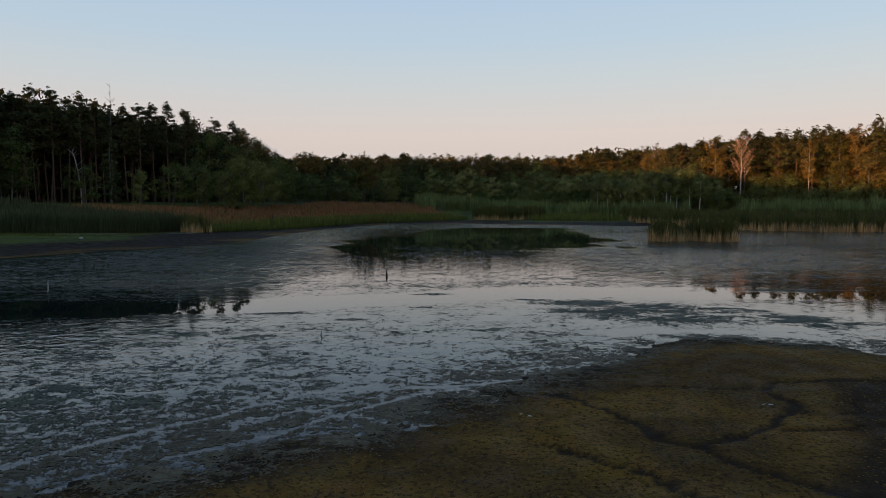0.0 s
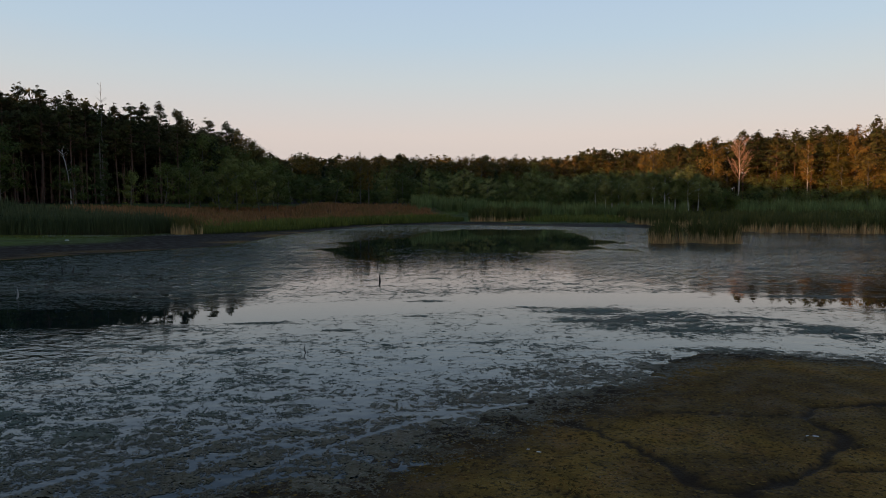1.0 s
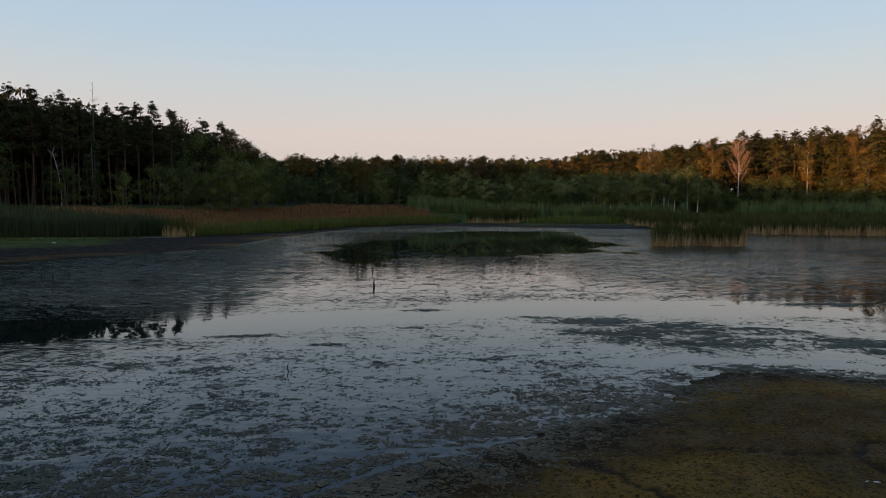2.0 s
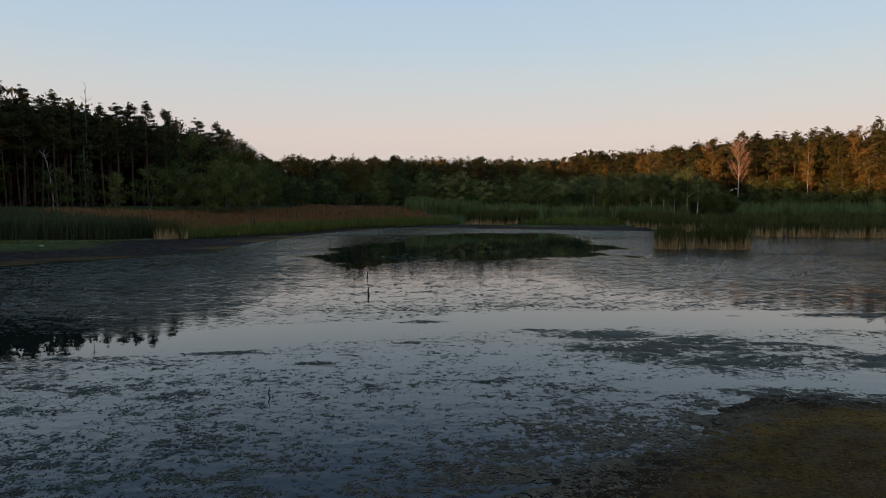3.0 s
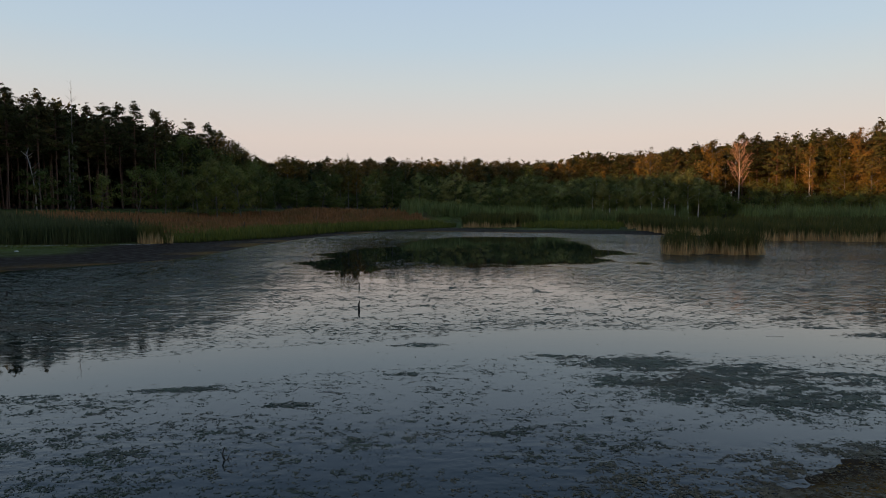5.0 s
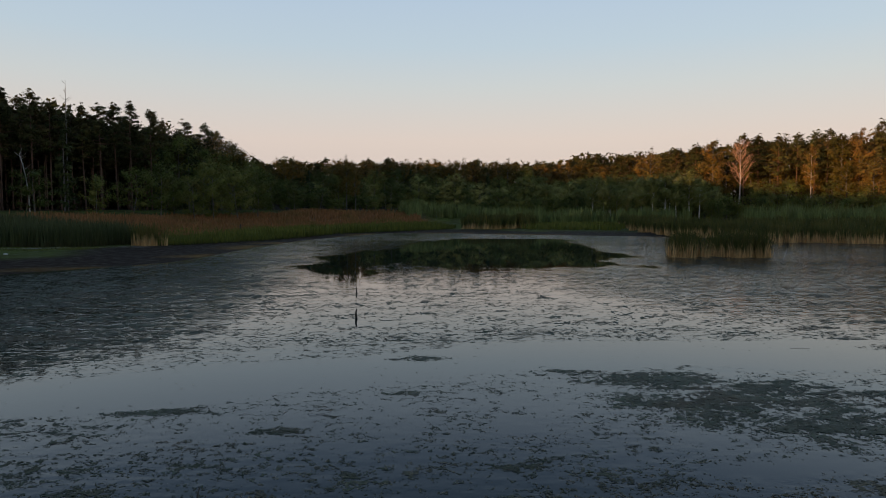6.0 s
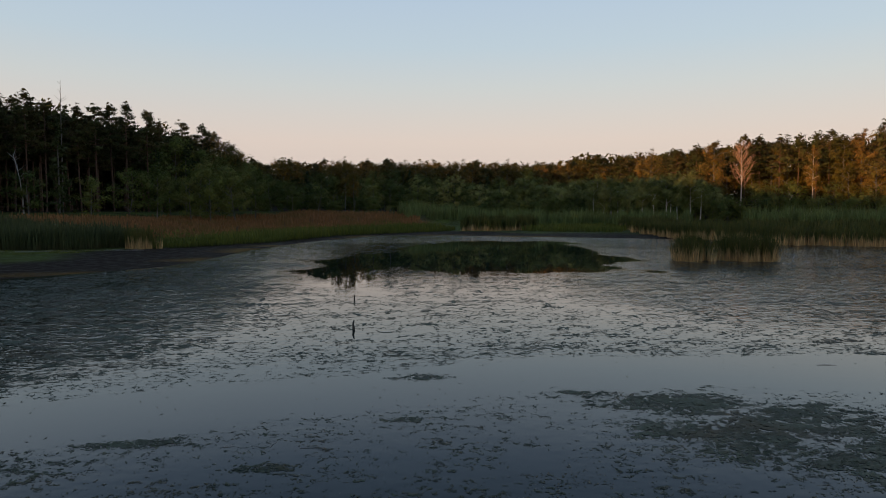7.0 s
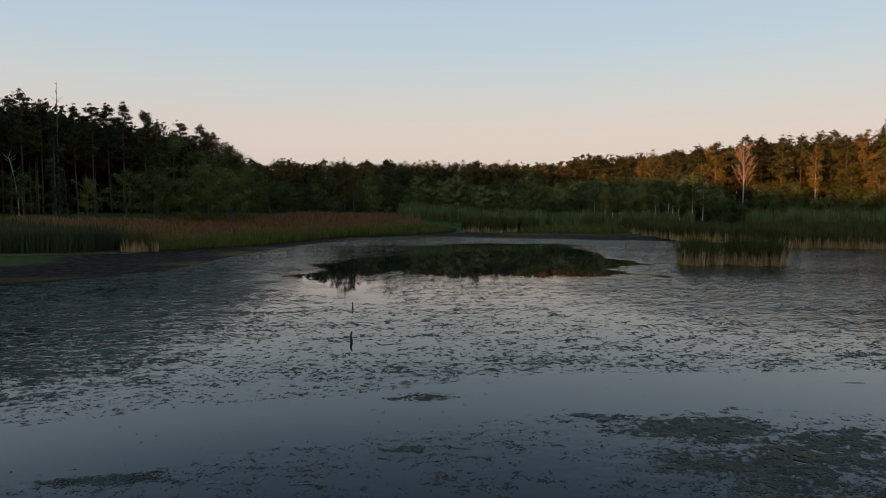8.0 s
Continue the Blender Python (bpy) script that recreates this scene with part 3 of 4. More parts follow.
stand("reed_island", [([(22.6, 69.7), (23.6, 69.4), (25.2, 69.6), (25.7, 71.5), (24.6, 74.0), (23.0, 73.0)], 150, 2.25, 0.04, 0.17, 0),
                      ([(27.0, 69.5), (28.3, 69.1), (30.2, 68.9), (31.0, 69.6), (31.0, 72), (27.4, 73.6)], 150, 2.32, 0.04, 0.17, 0),
                      ([(22.5, 70.2), (24.3, 69.9), (26.3, 70.6), (28.3, 69.4), (30.8, 69.2), (31.2, 69.6), (31.2, 72.6), (27.4, 74.6), (24.6, 75.4), (22.8, 73.6)], 14, 1.7, 0.04, 0.30, 0.25)],
      cattail, "island of cattails with dry tan feet and green tops standing in water", "cattails", 0.42)
stand("cattail_belt", [([(38.5, 116.5), (42, 108), (45.5, 94.5), (51, 93.8), (56, 91.6), (66, 91), (80, 88), (80, 92), (57, 95.5), (47, 99), (42, 117)], 55, 2.3, 0.07, 0.10, 0),
                       ([(42, 117), (47, 99), (57, 95.5), (80, 92), (110, 92), (108, 132), (48, 140)], 9, 2.35, 0.13, 0.12, 0),
                       ([(38.6, 117), (41, 117), (45, 138), (52, 150), (42, 156), (39, 140)], 40, 2.2, 0.08, 0.10, 0.2)],
      cattail, "broad belt of cattails, tan at the foot, along the water", "cattails", 0.5)
stand("cattail_clump", [([(6.4, 147), (13.6, 144), (20, 147), (23.5, 152), (20, 156), (8, 154)], 60, 2.3, 0.08, 0.10, 0.15)],
      cattail, "clump of cattails on the muddy far shore", "cattails", 0.5)
stand("cattail_tuft", [([(-34.6, 87.0), (-32.4, 86.4), (-32.0, 89), (-34.6, 90)], 120, 2.2, 0.05, 0.12, 0)],
      cattail, "small tuft of dry tan cattails on the mud bank", "cattails", 0.35)
stand("reed_bed", [([(-62, 77.5), (-48, 82), (-38, 86), (-35, 89.5), (-40, 93), (-62, 88)], 70, 2.25, 0.055, 0.22, 0),
                   ([(-62, 88), (-40, 93), (-37, 98), (-80, 104), (-80, 84)], 16, 2.2, 0.10, 0.14, 0)],
      tall_reed, "dense bed of tall dark green reeds beside the meadow", "reeds", 0.0, 0.42)
stand("reed_belt", [([(66, 146), (78, 141), (100, 139), (135, 134), (140, 146), (100, 152), (70, 154)], 16, 3.5, 0.12, 0.10, 0.1),
                    ([(18, 166), (40, 162), (60, 160), (62, 168), (30, 176), (18, 174)], 12, 3.0, 0.12, 0.10, 0.1),
                    ([(-8, 164), (16, 166), (20, 176), (-6, 178)], 10, 2.6, 0.12, 0.10, 0.1)],
      pale_green_reed, "belt of tall green reeds in front of the wood", "reeds", 0.7, 0.36)
stand("sedge_band", [([(-36, 90), (-31, 88), (-26, 95), (-21, 105), (-16.5, 125), (-7, 135), (2, 143), (6, 150), (0, 156), (-14, 142), (-24, 122), (-30, 104), (-38, 97)], 34, 0.9, 0.07, 0.36, 0.35),
                     ([(-30, 91), (-25, 99), (-20, 110), (-15, 126), (-4, 140), (3, 148), (-3, 152), (-14, 138), (-22, 120), (-28, 104)], 18, 1.55, 0.10, 0.16, 0.75),
                     ([(-38, 98), (-30, 103), (-24, 120), (-14, 139), (0, 152), (-10, 158), (-26, 142), (-38, 118), (-46, 108)], 5, 1.0, 0.12, 0.2, 0.4),
                     ([(20, 140), (36, 136), (44, 150), (40, 160), (16, 160)], 8, 1.0, 0.12, 0.22, 0.2),
                     ([(-60, 74), (-44, 76), (-36, 79.5), (-35, 85), (-48, 81.5), (-60, 77)], 22, 0.18, 0.06, 0.3, 0.3)],
      sedge_green, "band of fresh green sedge along the mud bank", "sedge")
stand("meadow_grass", [(MEADOW, 11, 0.95, 0.14, 0.16, 0.15)],
      meadow_grass, "tall dry reddish meadow grass gone to seed", "grass")


# ---- trees ----
def tube(points, radii, sides=6):
    v, f = [], []
    points = [Vector(p) for p in points]
    for i, (p, r) in enumerate(zip(points, radii)):
        axis = (points[min(i + 1, len(points) - 1)] - points[max(i - 1, 0)]).normalized()
        side = axis.cross(Vector((0.31, 0.95, 0.05))).normalized()
        other = axis.cross(side)
        for k in range(sides):
            a = 2 * math.pi * k / sides
            v.append(p + (side * math.cos(a) + other * math.sin(a)) * r)
    for i in range(len(points) - 1):
        for k in range(sides):
            a, b = i * sides + k, i * sides + (k + 1) % sides
            f.append((a, b, b + sides, a + sides))
    return v, f


class Wood:
    """Trunk and limbs of one tree, gathered into one mesh."""
    def __init__(self):
        self.v, self.f = [], []

    def add(self, points, radii, sides=6):
        v, f = tube(points, radii, sides)
        o = len(self.v)
        self.v += [tuple(p) for p in v]
        self.f += [tuple(i + o for i in q) for q in f]

    def mesh(self, name, mat):
        return mesh_of(name, np.array(self.v), np.array(self.f), mat, True)


def leaf_cloud(rng, centres, radii, counts, size, flat=1.0, droop=0.0, core=3):
    """Small bent leaf sprays round each centre, thinning outwards, so that outlines stay ragged; a few broad sprays fill the heart."""
    centres, radii = np.asarray(centres, float), np.asarray(radii, float)
    c = np.concatenate([np.repeat(centres, counts, axis=0), np.repeat(centres, core, axis=0)])
    r = np.concatenate([np.repeat(radii, counts), 0.45 * np.repeat(radii, core)])
    m, hearts = len(c), core * len(centres)
    d = rng.normal(0, 1, (m, 3))
    d /= np.linalg.norm(d, axis=1)[:, None]
    d *= (rng.random(m) ** 0.42)[:, None]
    d[:, 2] *= flat
    pos = c + d * r[:, None]
    if droop:
        pos[:, 2] -= droop * rng.random(m) ** 2
    away = (c - c.mean(0)) * np.array([1, 1, 0.4])
    nrm = d + 1.0 * away / (np.linalg.norm(away, axis=1)[:, None] + 0.8) + rng.normal(0, 0.28, (m, 3)) + np.array([0, 0, 0.45])
    nrm /= np.linalg.norm(nrm, axis=1)[:, None]
    u = np.cross(nrm, rng.normal(0, 1, (m, 3)))
    u /= np.linalg.norm(u, axis=1)[:, None]
    w = np.cross(nrm, u)
    s = size * rng.uniform(0.55, 1.3, m)[:, None]
    s[m - hearts:] *= 2.2
    e = rng.uniform(0.5, 1.1, (m, 4, 1))
    quad = np.stack([pos - u * s * e[:, 0], pos + w * s * 0.6 * e[:, 1] + nrm * s * 0.2, pos + u * s * e[:, 2], pos - w * s * 0.6 * e[:, 3] + nrm * s * 0.2], 1)
    return quad.reshape(-1, 3), np.arange(4 * m).reshape(-1, 4)


def make_tree(name, wood, bark, leaves, leaf_mat, label, category, group):
    root = tagged(new(name), label, category, group)
    child("trunk", wood.mesh("trunk", bark), root)
    if leaves is not None:
        child("crown", crown_mesh("crown", leaves, leaf_mat), root)
    return root


def pine(seed, height=24.0, crown_from=0.60, spread=2.6):
    rng = np.random.default_rng(seed)
    wood, bx, by = Wood(), rng.normal(0, 0.25), rng.normal(0, 0.25)
    def axis(t):
        return Vector((bx * math.sin(t * 2.4), by * math.sin(t * 2.0), height * t))
    ts = [-0.02, 0.03, 0.25, 0.5, 0.75, 0.97]
    wood.add([axis(t) for t in ts], [0.27, 0.19, 0.16, 0.135, 0.09, 0.03], 7)
    centres, radii, counts = [], [], []
    for i in range(42):
        u = (i + rng.random()) / 42
        t = crown_from + (0.985 - crown_from) * u
        reach = spread * (0.62 + 0.38 * math.sin(math.pi * min(1, 1.2 * u + 0.1))) * (1 - u ** 2.2) ** 0.6 * rng.uniform(0.6, 1.25) + 0.45
        a = rng.uniform(0, 2 * math.pi)
        base = axis(t)
        tip = base + Vector((math.cos(a) * reach, math.sin(a) * reach, reach * rng.uniform(0.0, 0.4)))
        mid = base.lerp(tip, 0.5) + Vector((0, 0, -0.1 * reach))
        wood.add([base, mid, tip], [0.06, 0.045, 0.015], 4)
        for part in (0.4, 0.72, 1.0):
            q = base.lerp(tip, part) + Vector(rng.normal(0, 0.16, 3))
            centres.append(q[:]), radii.append(rng.uniform(0.55, 1.0)), counts.append(22)
    for k in range(7):
        top = axis(0.94 + 0.06 * rng.random()) + Vector(rng.normal(0, 0.5, 3))
        centres.append(top[:]), radii.append(rng.uniform(0.22, 0.5)), counts.append(12)
    for k in range(8):
        t = rng.uniform(0.3, crown_from)
        a = rng.uniform(0, 2 * math.pi)
        wood.add([axis(t), axis(t) + Vector((math.cos(a), math.sin(a), -0.1)) * rng.uniform(0.5, 1.5)], [0.035, 0.012], 4)
    return make_tree("pine_tree", wood, pine_bark, leaf_cloud(rng, centres, radii, counts, 0.22, 0.6, 0.0, 2), pine_needles,
                     "tall Scots pine with bare reddish trunk and dark crown", "pine tree", "pines of the wood")


def broadleaf(seed, height, spread, crown_from, bark, leaf_mat, name, label, category, group, limbs=15, size=0.23, count=56, flat=0.85, droop=0.0, thick=0.15):
    rng = np.random.default_rng(seed)
    wood, bx, by = Wood(), rng.normal(0, 0.4), rng.normal(0, 0.4)
    def axis(t):
        return Vector((bx * math.sin(t * 2.2), by * math.sin(t * 2.6), height * t))
    wood.add([axis(t) for t in (-0.03, 0.04, 0.25, 0.5, 0.75, 0.95)], [thick * 1.4, thick, thick * 0.85, thick * 0.62, thick * 0.36, 0.02], 7)
    centres, radii, counts = [], [], []
    for i in range(limbs):
        t = crown_from + (0.93 - crown_from) * (i + rng.random()) / limbs
        full = math.sin(math.pi * min(0.95, 0.22 + 0.66 * ((t - crown_from) / (1 - crown_from)))) ** 0.6
        reach = spread * (0.25 + 0.8 * full) * rng.uniform(0.6, 1.15)
        a = i * 2.4 + rng.uniform(-0.5, 0.5)
        base = axis(t * 0.92)
        tip = base + Vector((math.cos(a) * reach, math.sin(a) * reach, reach * rng.uniform(0.25, 0.9)))
        mid = base.lerp(tip, 0.5) + Vector((0, 0, 0.1 * reach))
        wood.add([base, mid, tip], [thick * 0.35, thick * 0.2, 0.015], 5)
        for part in (0.45, 0.75, 1.0):
            q = base.lerp(tip, part) + Vector(rng.normal(0, 0.22 * spread * 0.4, 3))
            centres.append(q[:]), radii.append(rng.uniform(0.26, 0.46) * spread), counts.append(count)
    for k in range(6):
        top = axis(rng.uniform(0.86, 0.98)) + Vector(rng.normal(0, 0.14 * spread, 3))
        centres.append(top[:]), radii.append(rng.uniform(0.20, 0.36) * spread), counts.append(int(count * 0.9))
    return make_tree(name, wood, bark, leaf_cloud(rng, centres, radii, counts, size, flat, droop), leaf_mat, label, category, group)


def spruce(seed, height=18.0, spread=2.8):
    rng = np.random.default_rng(seed)
    wood = Wood()
    wood.add([(0, 0, -0.3), (0, 0, height * 0.5), (0, 0, height)], [0.22, 0.13, 0.01], 7)
    centres, radii, counts = [], [], []
    for i in range(60):
        t = 0.06 + 0.93 * (i + rng.random()) / 60
        reach, a = spread * (1 - t) ** 0.85 * rng.uniform(0.7, 1.15) + 0.15, rng.uniform(0, 2 * math.pi)
        base = Vector((0, 0, height * t))
        tip = base + Vector((math.cos(a) * reach, math.sin(a) * reach, -0.25 * reach))
        wood.add([base, tip], [0.03, 0.01], 4)
        for part in (0.5, 0.95):
            centres.append(base.lerp(tip, part)[:]), radii.append(0.25 + 0.28 * reach), counts.append(18)
    return make_tree("spruce_tree", wood, grey_bark, leaf_cloud(rng, centres, radii, counts, 0.24, 0.5, 0.3), spruce_needles,
                     "dark narrow spruce branched to the ground", "spruce tree", "spruces of the wood")


class Kind:
    """One kind of tree: a few different growths, each built once and then copied."""
    def __init__(self, builders, heights):
        self.builders, self.heights, self.first, self.count = builders, heights, {}, 0

    def plant(self, rng, x, y, top, wide=1.0):
        i = self.count % len(self.builders)
        self.count += 1
        base = float(ground_z(x, y)) - 0.1
        s = (top - base) / self.heights[i]
        w = wide * s ** 0.6 * rng.uniform(0.9, 1.12)
        m = Matrix.LocRotScale((x, y, base), Euler((0, 0, rng.uniform(0, 6.28))), (w, w, s))
        if i not in self.first:
            self.first[i] = self.builders[i]()
            self.first[i].matrix_basis = m
            self.first[i]["placed"] = 1
            return self.first[i]
        ob = self.first[i].copy()
        scene.collection.objects.link(ob)
        for part in self.first[i].children:
            c = part.copy()
            scene.collection.objects.link(c)
            c.parent = ob
        ob.matrix_basis = m
        return ob


pines = Kind([lambda s=s, c=c, w=w: pine(s, 24.0, c, w) for s, c, w in ((1, 0.50, 2.6), (2, 0.56, 3.0), (3, 0.46, 2.5), (4, 0.52, 3.2), (5, 0.60, 2.8))], [24.3] * 5)
broads = Kind([lambda s=s, w=w: broadleaf(s, 14.0, w, 0.10, grey_bark, broad_leaves, "broadleaf_tree", "round-crowned green broadleaf tree leafy to the ground", "tree", "broadleaf trees of the wood", 17)
               for s, w in ((11, 4.0), (12, 3.4), (13, 4.4), (14, 3.7))], [14.6] * 4)
youngs = Kind([lambda s=s, w=w: broadleaf(s, 14.0, w, 0.08, grey_bark, willow_leaves, "young_tree", "grey-green young broadleaf tree in front of the wood", "tree", "young trees before the wood", 16)
               for s, w in ((61, 3.4), (62, 2.9), (63, 3.8))], [14.6] * 3)
talls = Kind([lambda s=s, w=w: broadleaf(s, 22.0, w, 0.30, grey_bark, birch_leaves, "tall_broadleaf_tree", "tall broadleaf tree at the wood's edge, low sun's orange put into its crown colour", "tree", "tall trees of the wood", 20, 0.25, 48, 0.95, 0.6, 0.24)
              for s, w in ((21, 3.6), (22, 3.0), (23, 4.2), (24, 3.3))], [22.6] * 4)
birches = Kind([lambda s=s, w=w: broadleaf(s, 12.0, w, 0.38, birch_bark, willow_leaves, "birch_tree", "slender young birch with white trunk and loose green crown", "birch tree", "young birches by the reeds", 15, 0.22, 62, 1.1, 0.8, 0.14)
                for s, w in ((31, 2.5), (32, 2.9), (33, 2.2))], [12.4] * 3)
spruces = Kind([lambda s=s, w=w: spruce(s, 18.0, w) for s, w in ((41, 2.6), (42, 3.2))], [18.1] * 2)
bushes = Kind([lambda s=s, w=w: broadleaf(s, 5.0, w, 0.02, grey_bark, broad_leaves, "willow_bush", "low rounded dark green willow bush by the reeds", "bush", "bushes along the wood", 13, 0.19, 40, 0.8, 0.0, 0.07)
               for s, w in ((51, 2.8), (52, 3.4), (53, 2.4))], [5.4] * 3)

rng = np.random.default_rng(7)
# the dark pine wood on the near side: its skyline, tree by tree
for x, y, top in [(-78.3, 112, 22.2), (-77.7, 120, 24.0), (-77.2, 125, 26.0), (-74.9, 127, 26.0), (-76.6, 135, 25.5), (-69.9, 128, 25.3), (-72.5, 138, 25.0),
                  (-67.0, 140, 24.6), (-65.0, 142, 25.0), (-64.6, 148, 25.0), (-59.5, 143, 25.6), (-59.3, 152, 24.4), (-61.6, 165, 24.0), (-57.7, 168, 24.3),
                  (-55.4, 174, 24.3), (-54.9, 183, 23.3)]:
    pines.plant(rng, x, y, top + 1.0 * (y > 145))
for k in range(104):
    t = (k + rng.random()) / 104
    back = rng.uniform(1, 20)
    x, y = -80 + 26 * t - back, 116 + 70 * t + rng.uniform(-3, 5)
    pines.plant(rng, x, y, 24.0 + 0.10 * back - 1.2 * t + rng.uniform(-1.3, 0.4), 1.15)
for k in range(16):
    t = (k + rng.random()) / 16
    (broads if k % 2 else spruces).plant(rng, -57 + 7 * t + rng.uniform(-2.5, 1.5), 152 + 52 * t, rng.uniform(18, 22.5) - 3.0 * t)
for x, y, top in [(-53.8, 192, 21.5), (-53.2, 200, 20.0), (-56, 196, 22.0), (-55.2, 178, 24.2), (-52.6, 186, 22.2), (-50.8, 192, 19.6)]:
    talls.plant(rng, x, y, top + 1.1, 1.15)
for x, y, top in [(-62.8, 116, 10.9), (-56.2, 122, 10.2), (-52.9, 128, 12.2), (-48.7, 130, 12.8), (-44.3, 135, 10.9), (-41.7, 138, 13.9), (-38.1, 142, 13.0),
                  (-36.4, 150, 12.9), (-46, 144, 13), (-50, 140, 12), (-42, 150, 14), (-47, 160, 16), (-40, 160, 14.5), (-45, 175, 17), (-38, 172, 13), (-76, 116, 17.5), (-79, 118, 16.0)]:
    broads.plant(rng, x, y, top)
spruces.plant(rng, -63.5, 126, 20.4)
# trees of the middle distance
for x, y, top in [(-32.2, 168, 11.1), (-28.0, 178, 14.0), (-14.8, 185, 14.6), (-10.3, 188, 13.2), (-25, 184, 13.5), (-4.0, 195, 9.7), (2.8, 200, 9.8), (11.6, 205, 9.1),
                  (22.3, 215, 14.8), (-20, 190, 12.5), (-8, 192, 11)]:
    broads.plant(rng, x, y, top)
for x, y, top in [(26.7, 200, 10.7), (33.6, 195, 9.7), (36.8, 190, 11.1), (39.5, 186, 11.4), (72, 184, 12.0), (66, 190, 13.0), (78, 188, 10.5), (47, 180, 10.5), (51, 184, 12),
                  (58, 182, 12.5), (62, 186, 13), (30, 192, 9.5), (22, 196, 9.0)]:
    youngs.plant(rng, x, y, top)
for k in range(14):
    (broads if k % 3 else spruces).plant(rng, -62 + 42 * (k + rng.random()) / 14, rng.uniform(196, 226), rng.uniform(11, 16), 1.15)
for k in range(12):
    bushes.plant(rng, -46 + 36 * (k + rng.random()) / 12, rng.uniform(174, 186), rng.uniform(5.5, 8.0))
for x, y, top in [(-21.7, 183, 18.2), (-19.5, 184.5, 17.2), (-24.0, 185, 16.6)]:
    talls.plant(rng, x, y, top, 0.85)
for x, y, top in [(-43.5, 186, 11.5), (-40.0, 190, 12.5), (-37.2, 186, 12), (-34.2, 190, 11)]:
    broads.plant(rng, x, y, top, 1.2)
for x, y, top in [(40.6, 173, 10.4), (42.8, 172, 11.2), (44.6, 171, 10.6), (46.5, 172, 10.9), (48.2, 173, 10.0), (52.4, 172, 12.6), (54.6, 170, 13.2), (57.0, 168, 13.0), (58.6, 170, 13.4),
                  (61.5, 173, 14.3), (64.6, 172, 13.8), (68.5, 176, 12.9)]:
    birches.plant(rng, x, y, top)
for k in range(44):
    x = -36 + 112 * (k + rng.random()) / 44
    (birches if k % 4 == 0 and x > 30 else broads if k % 4 == 1 else youngs).plant(rng, x, 194 + 14 * rng.random() - 0.10 * max(0, x), rng.uniform(9.5, 14.5), 1.1)
for k in range(26):
    x = -34 + 110 * (k + rng.random()) / 26
    bushes.plant(rng, x, 186 + 6 * rng.random() - 0.14 * max(0, x), rng.uniform(5.0, 8.0))
for k in range(30):
    x = 66 + 75 * (k + rng.random()) / 30
    bushes.plant(rng, x, 190 - 0.22 * (x - 66) + rng.uniform(-4, 4), rng.uniform(5.0, 8.5))
for k in range(36):
    x = 64 + 78 * (k + rng.random()) / 36
    gap = min(abs(x - 88), abs(x - 104)) < 4
    (youngs if k % 3 == 0 else broads).plant(rng, x, 201 - 0.24 * (x - 66) + rng.uniform(-3, 5), 6.5 if gap else rng.uniform(8, 13.0), 1.15)
# the wood across the far end
for k in range(110):
    x, y = -74 + 137 * (k + rng.random()) / 110, rng.uniform(240, 285)
    kind = talls if rng.random() < 0.78 else pines
    kind.plant(rng, x, y, 21.2 + (y - 240) * 0.062 + rng.uniform(-1.6, 1.2), 1.3)
for k in range(46):
    x, y = -40 + 110 * (k + rng.random()) / 46, rng.uniform(212, 236)
    (broads if rng.random() < 0.6 else spruces).plant(rng, x, y, rng.uniform(11, 17.5))
# the sunlit wood on the far right: its skyline, then its depth
for i, (x, y, top) in enumerate([(50.4, 250, 23.3), (57.7, 245, 22.5), (66.2, 238, 22.4), (72.2, 225, 23.9), (79, 220, 23.2), (82.4, 212, 23.6), (86.5, 208, 26.2), (93.6, 205, 26.2),
                                 (98.8, 205, 25.9), (101.5, 200, 25.3), (106.6, 200, 25.7), (109.5, 196, 25.9), (113, 195, 26.3), (115.4, 192, 26.1), (119, 190, 27), (121.8, 187, 27.6),
                                 (126.8, 185, 27.9), (131, 180, 28), (136, 176, 28)]):
    (talls if i in (0, 3, 6, 13, 14, 16) else pines).plant(rng, x, y, top + 0.012 * max(0, x - 60), 1.15)
for k in range(64):
    t = (k + rng.random()) / 64
    x, y = 48 + 95 * t, 252 - 78 * t + rng.uniform(2, 26)
    (pines if rng.random() < 0.6 else talls).plant(rng, x + rng.uniform(-2, 2), y, 22.6 + 5.4 * t + rng.uniform(-1.2, 0.8), 1.15)
for x, y, top in [(62, 212, 15), (70, 208, 17), (76, 204, 16), (83, 200, 14), (97, 194, 13), (112, 184, 17), (117, 181, 19), (121, 178, 18), (126, 172, 20)]:
    talls.plant(rng, x, y, top, 1.1)


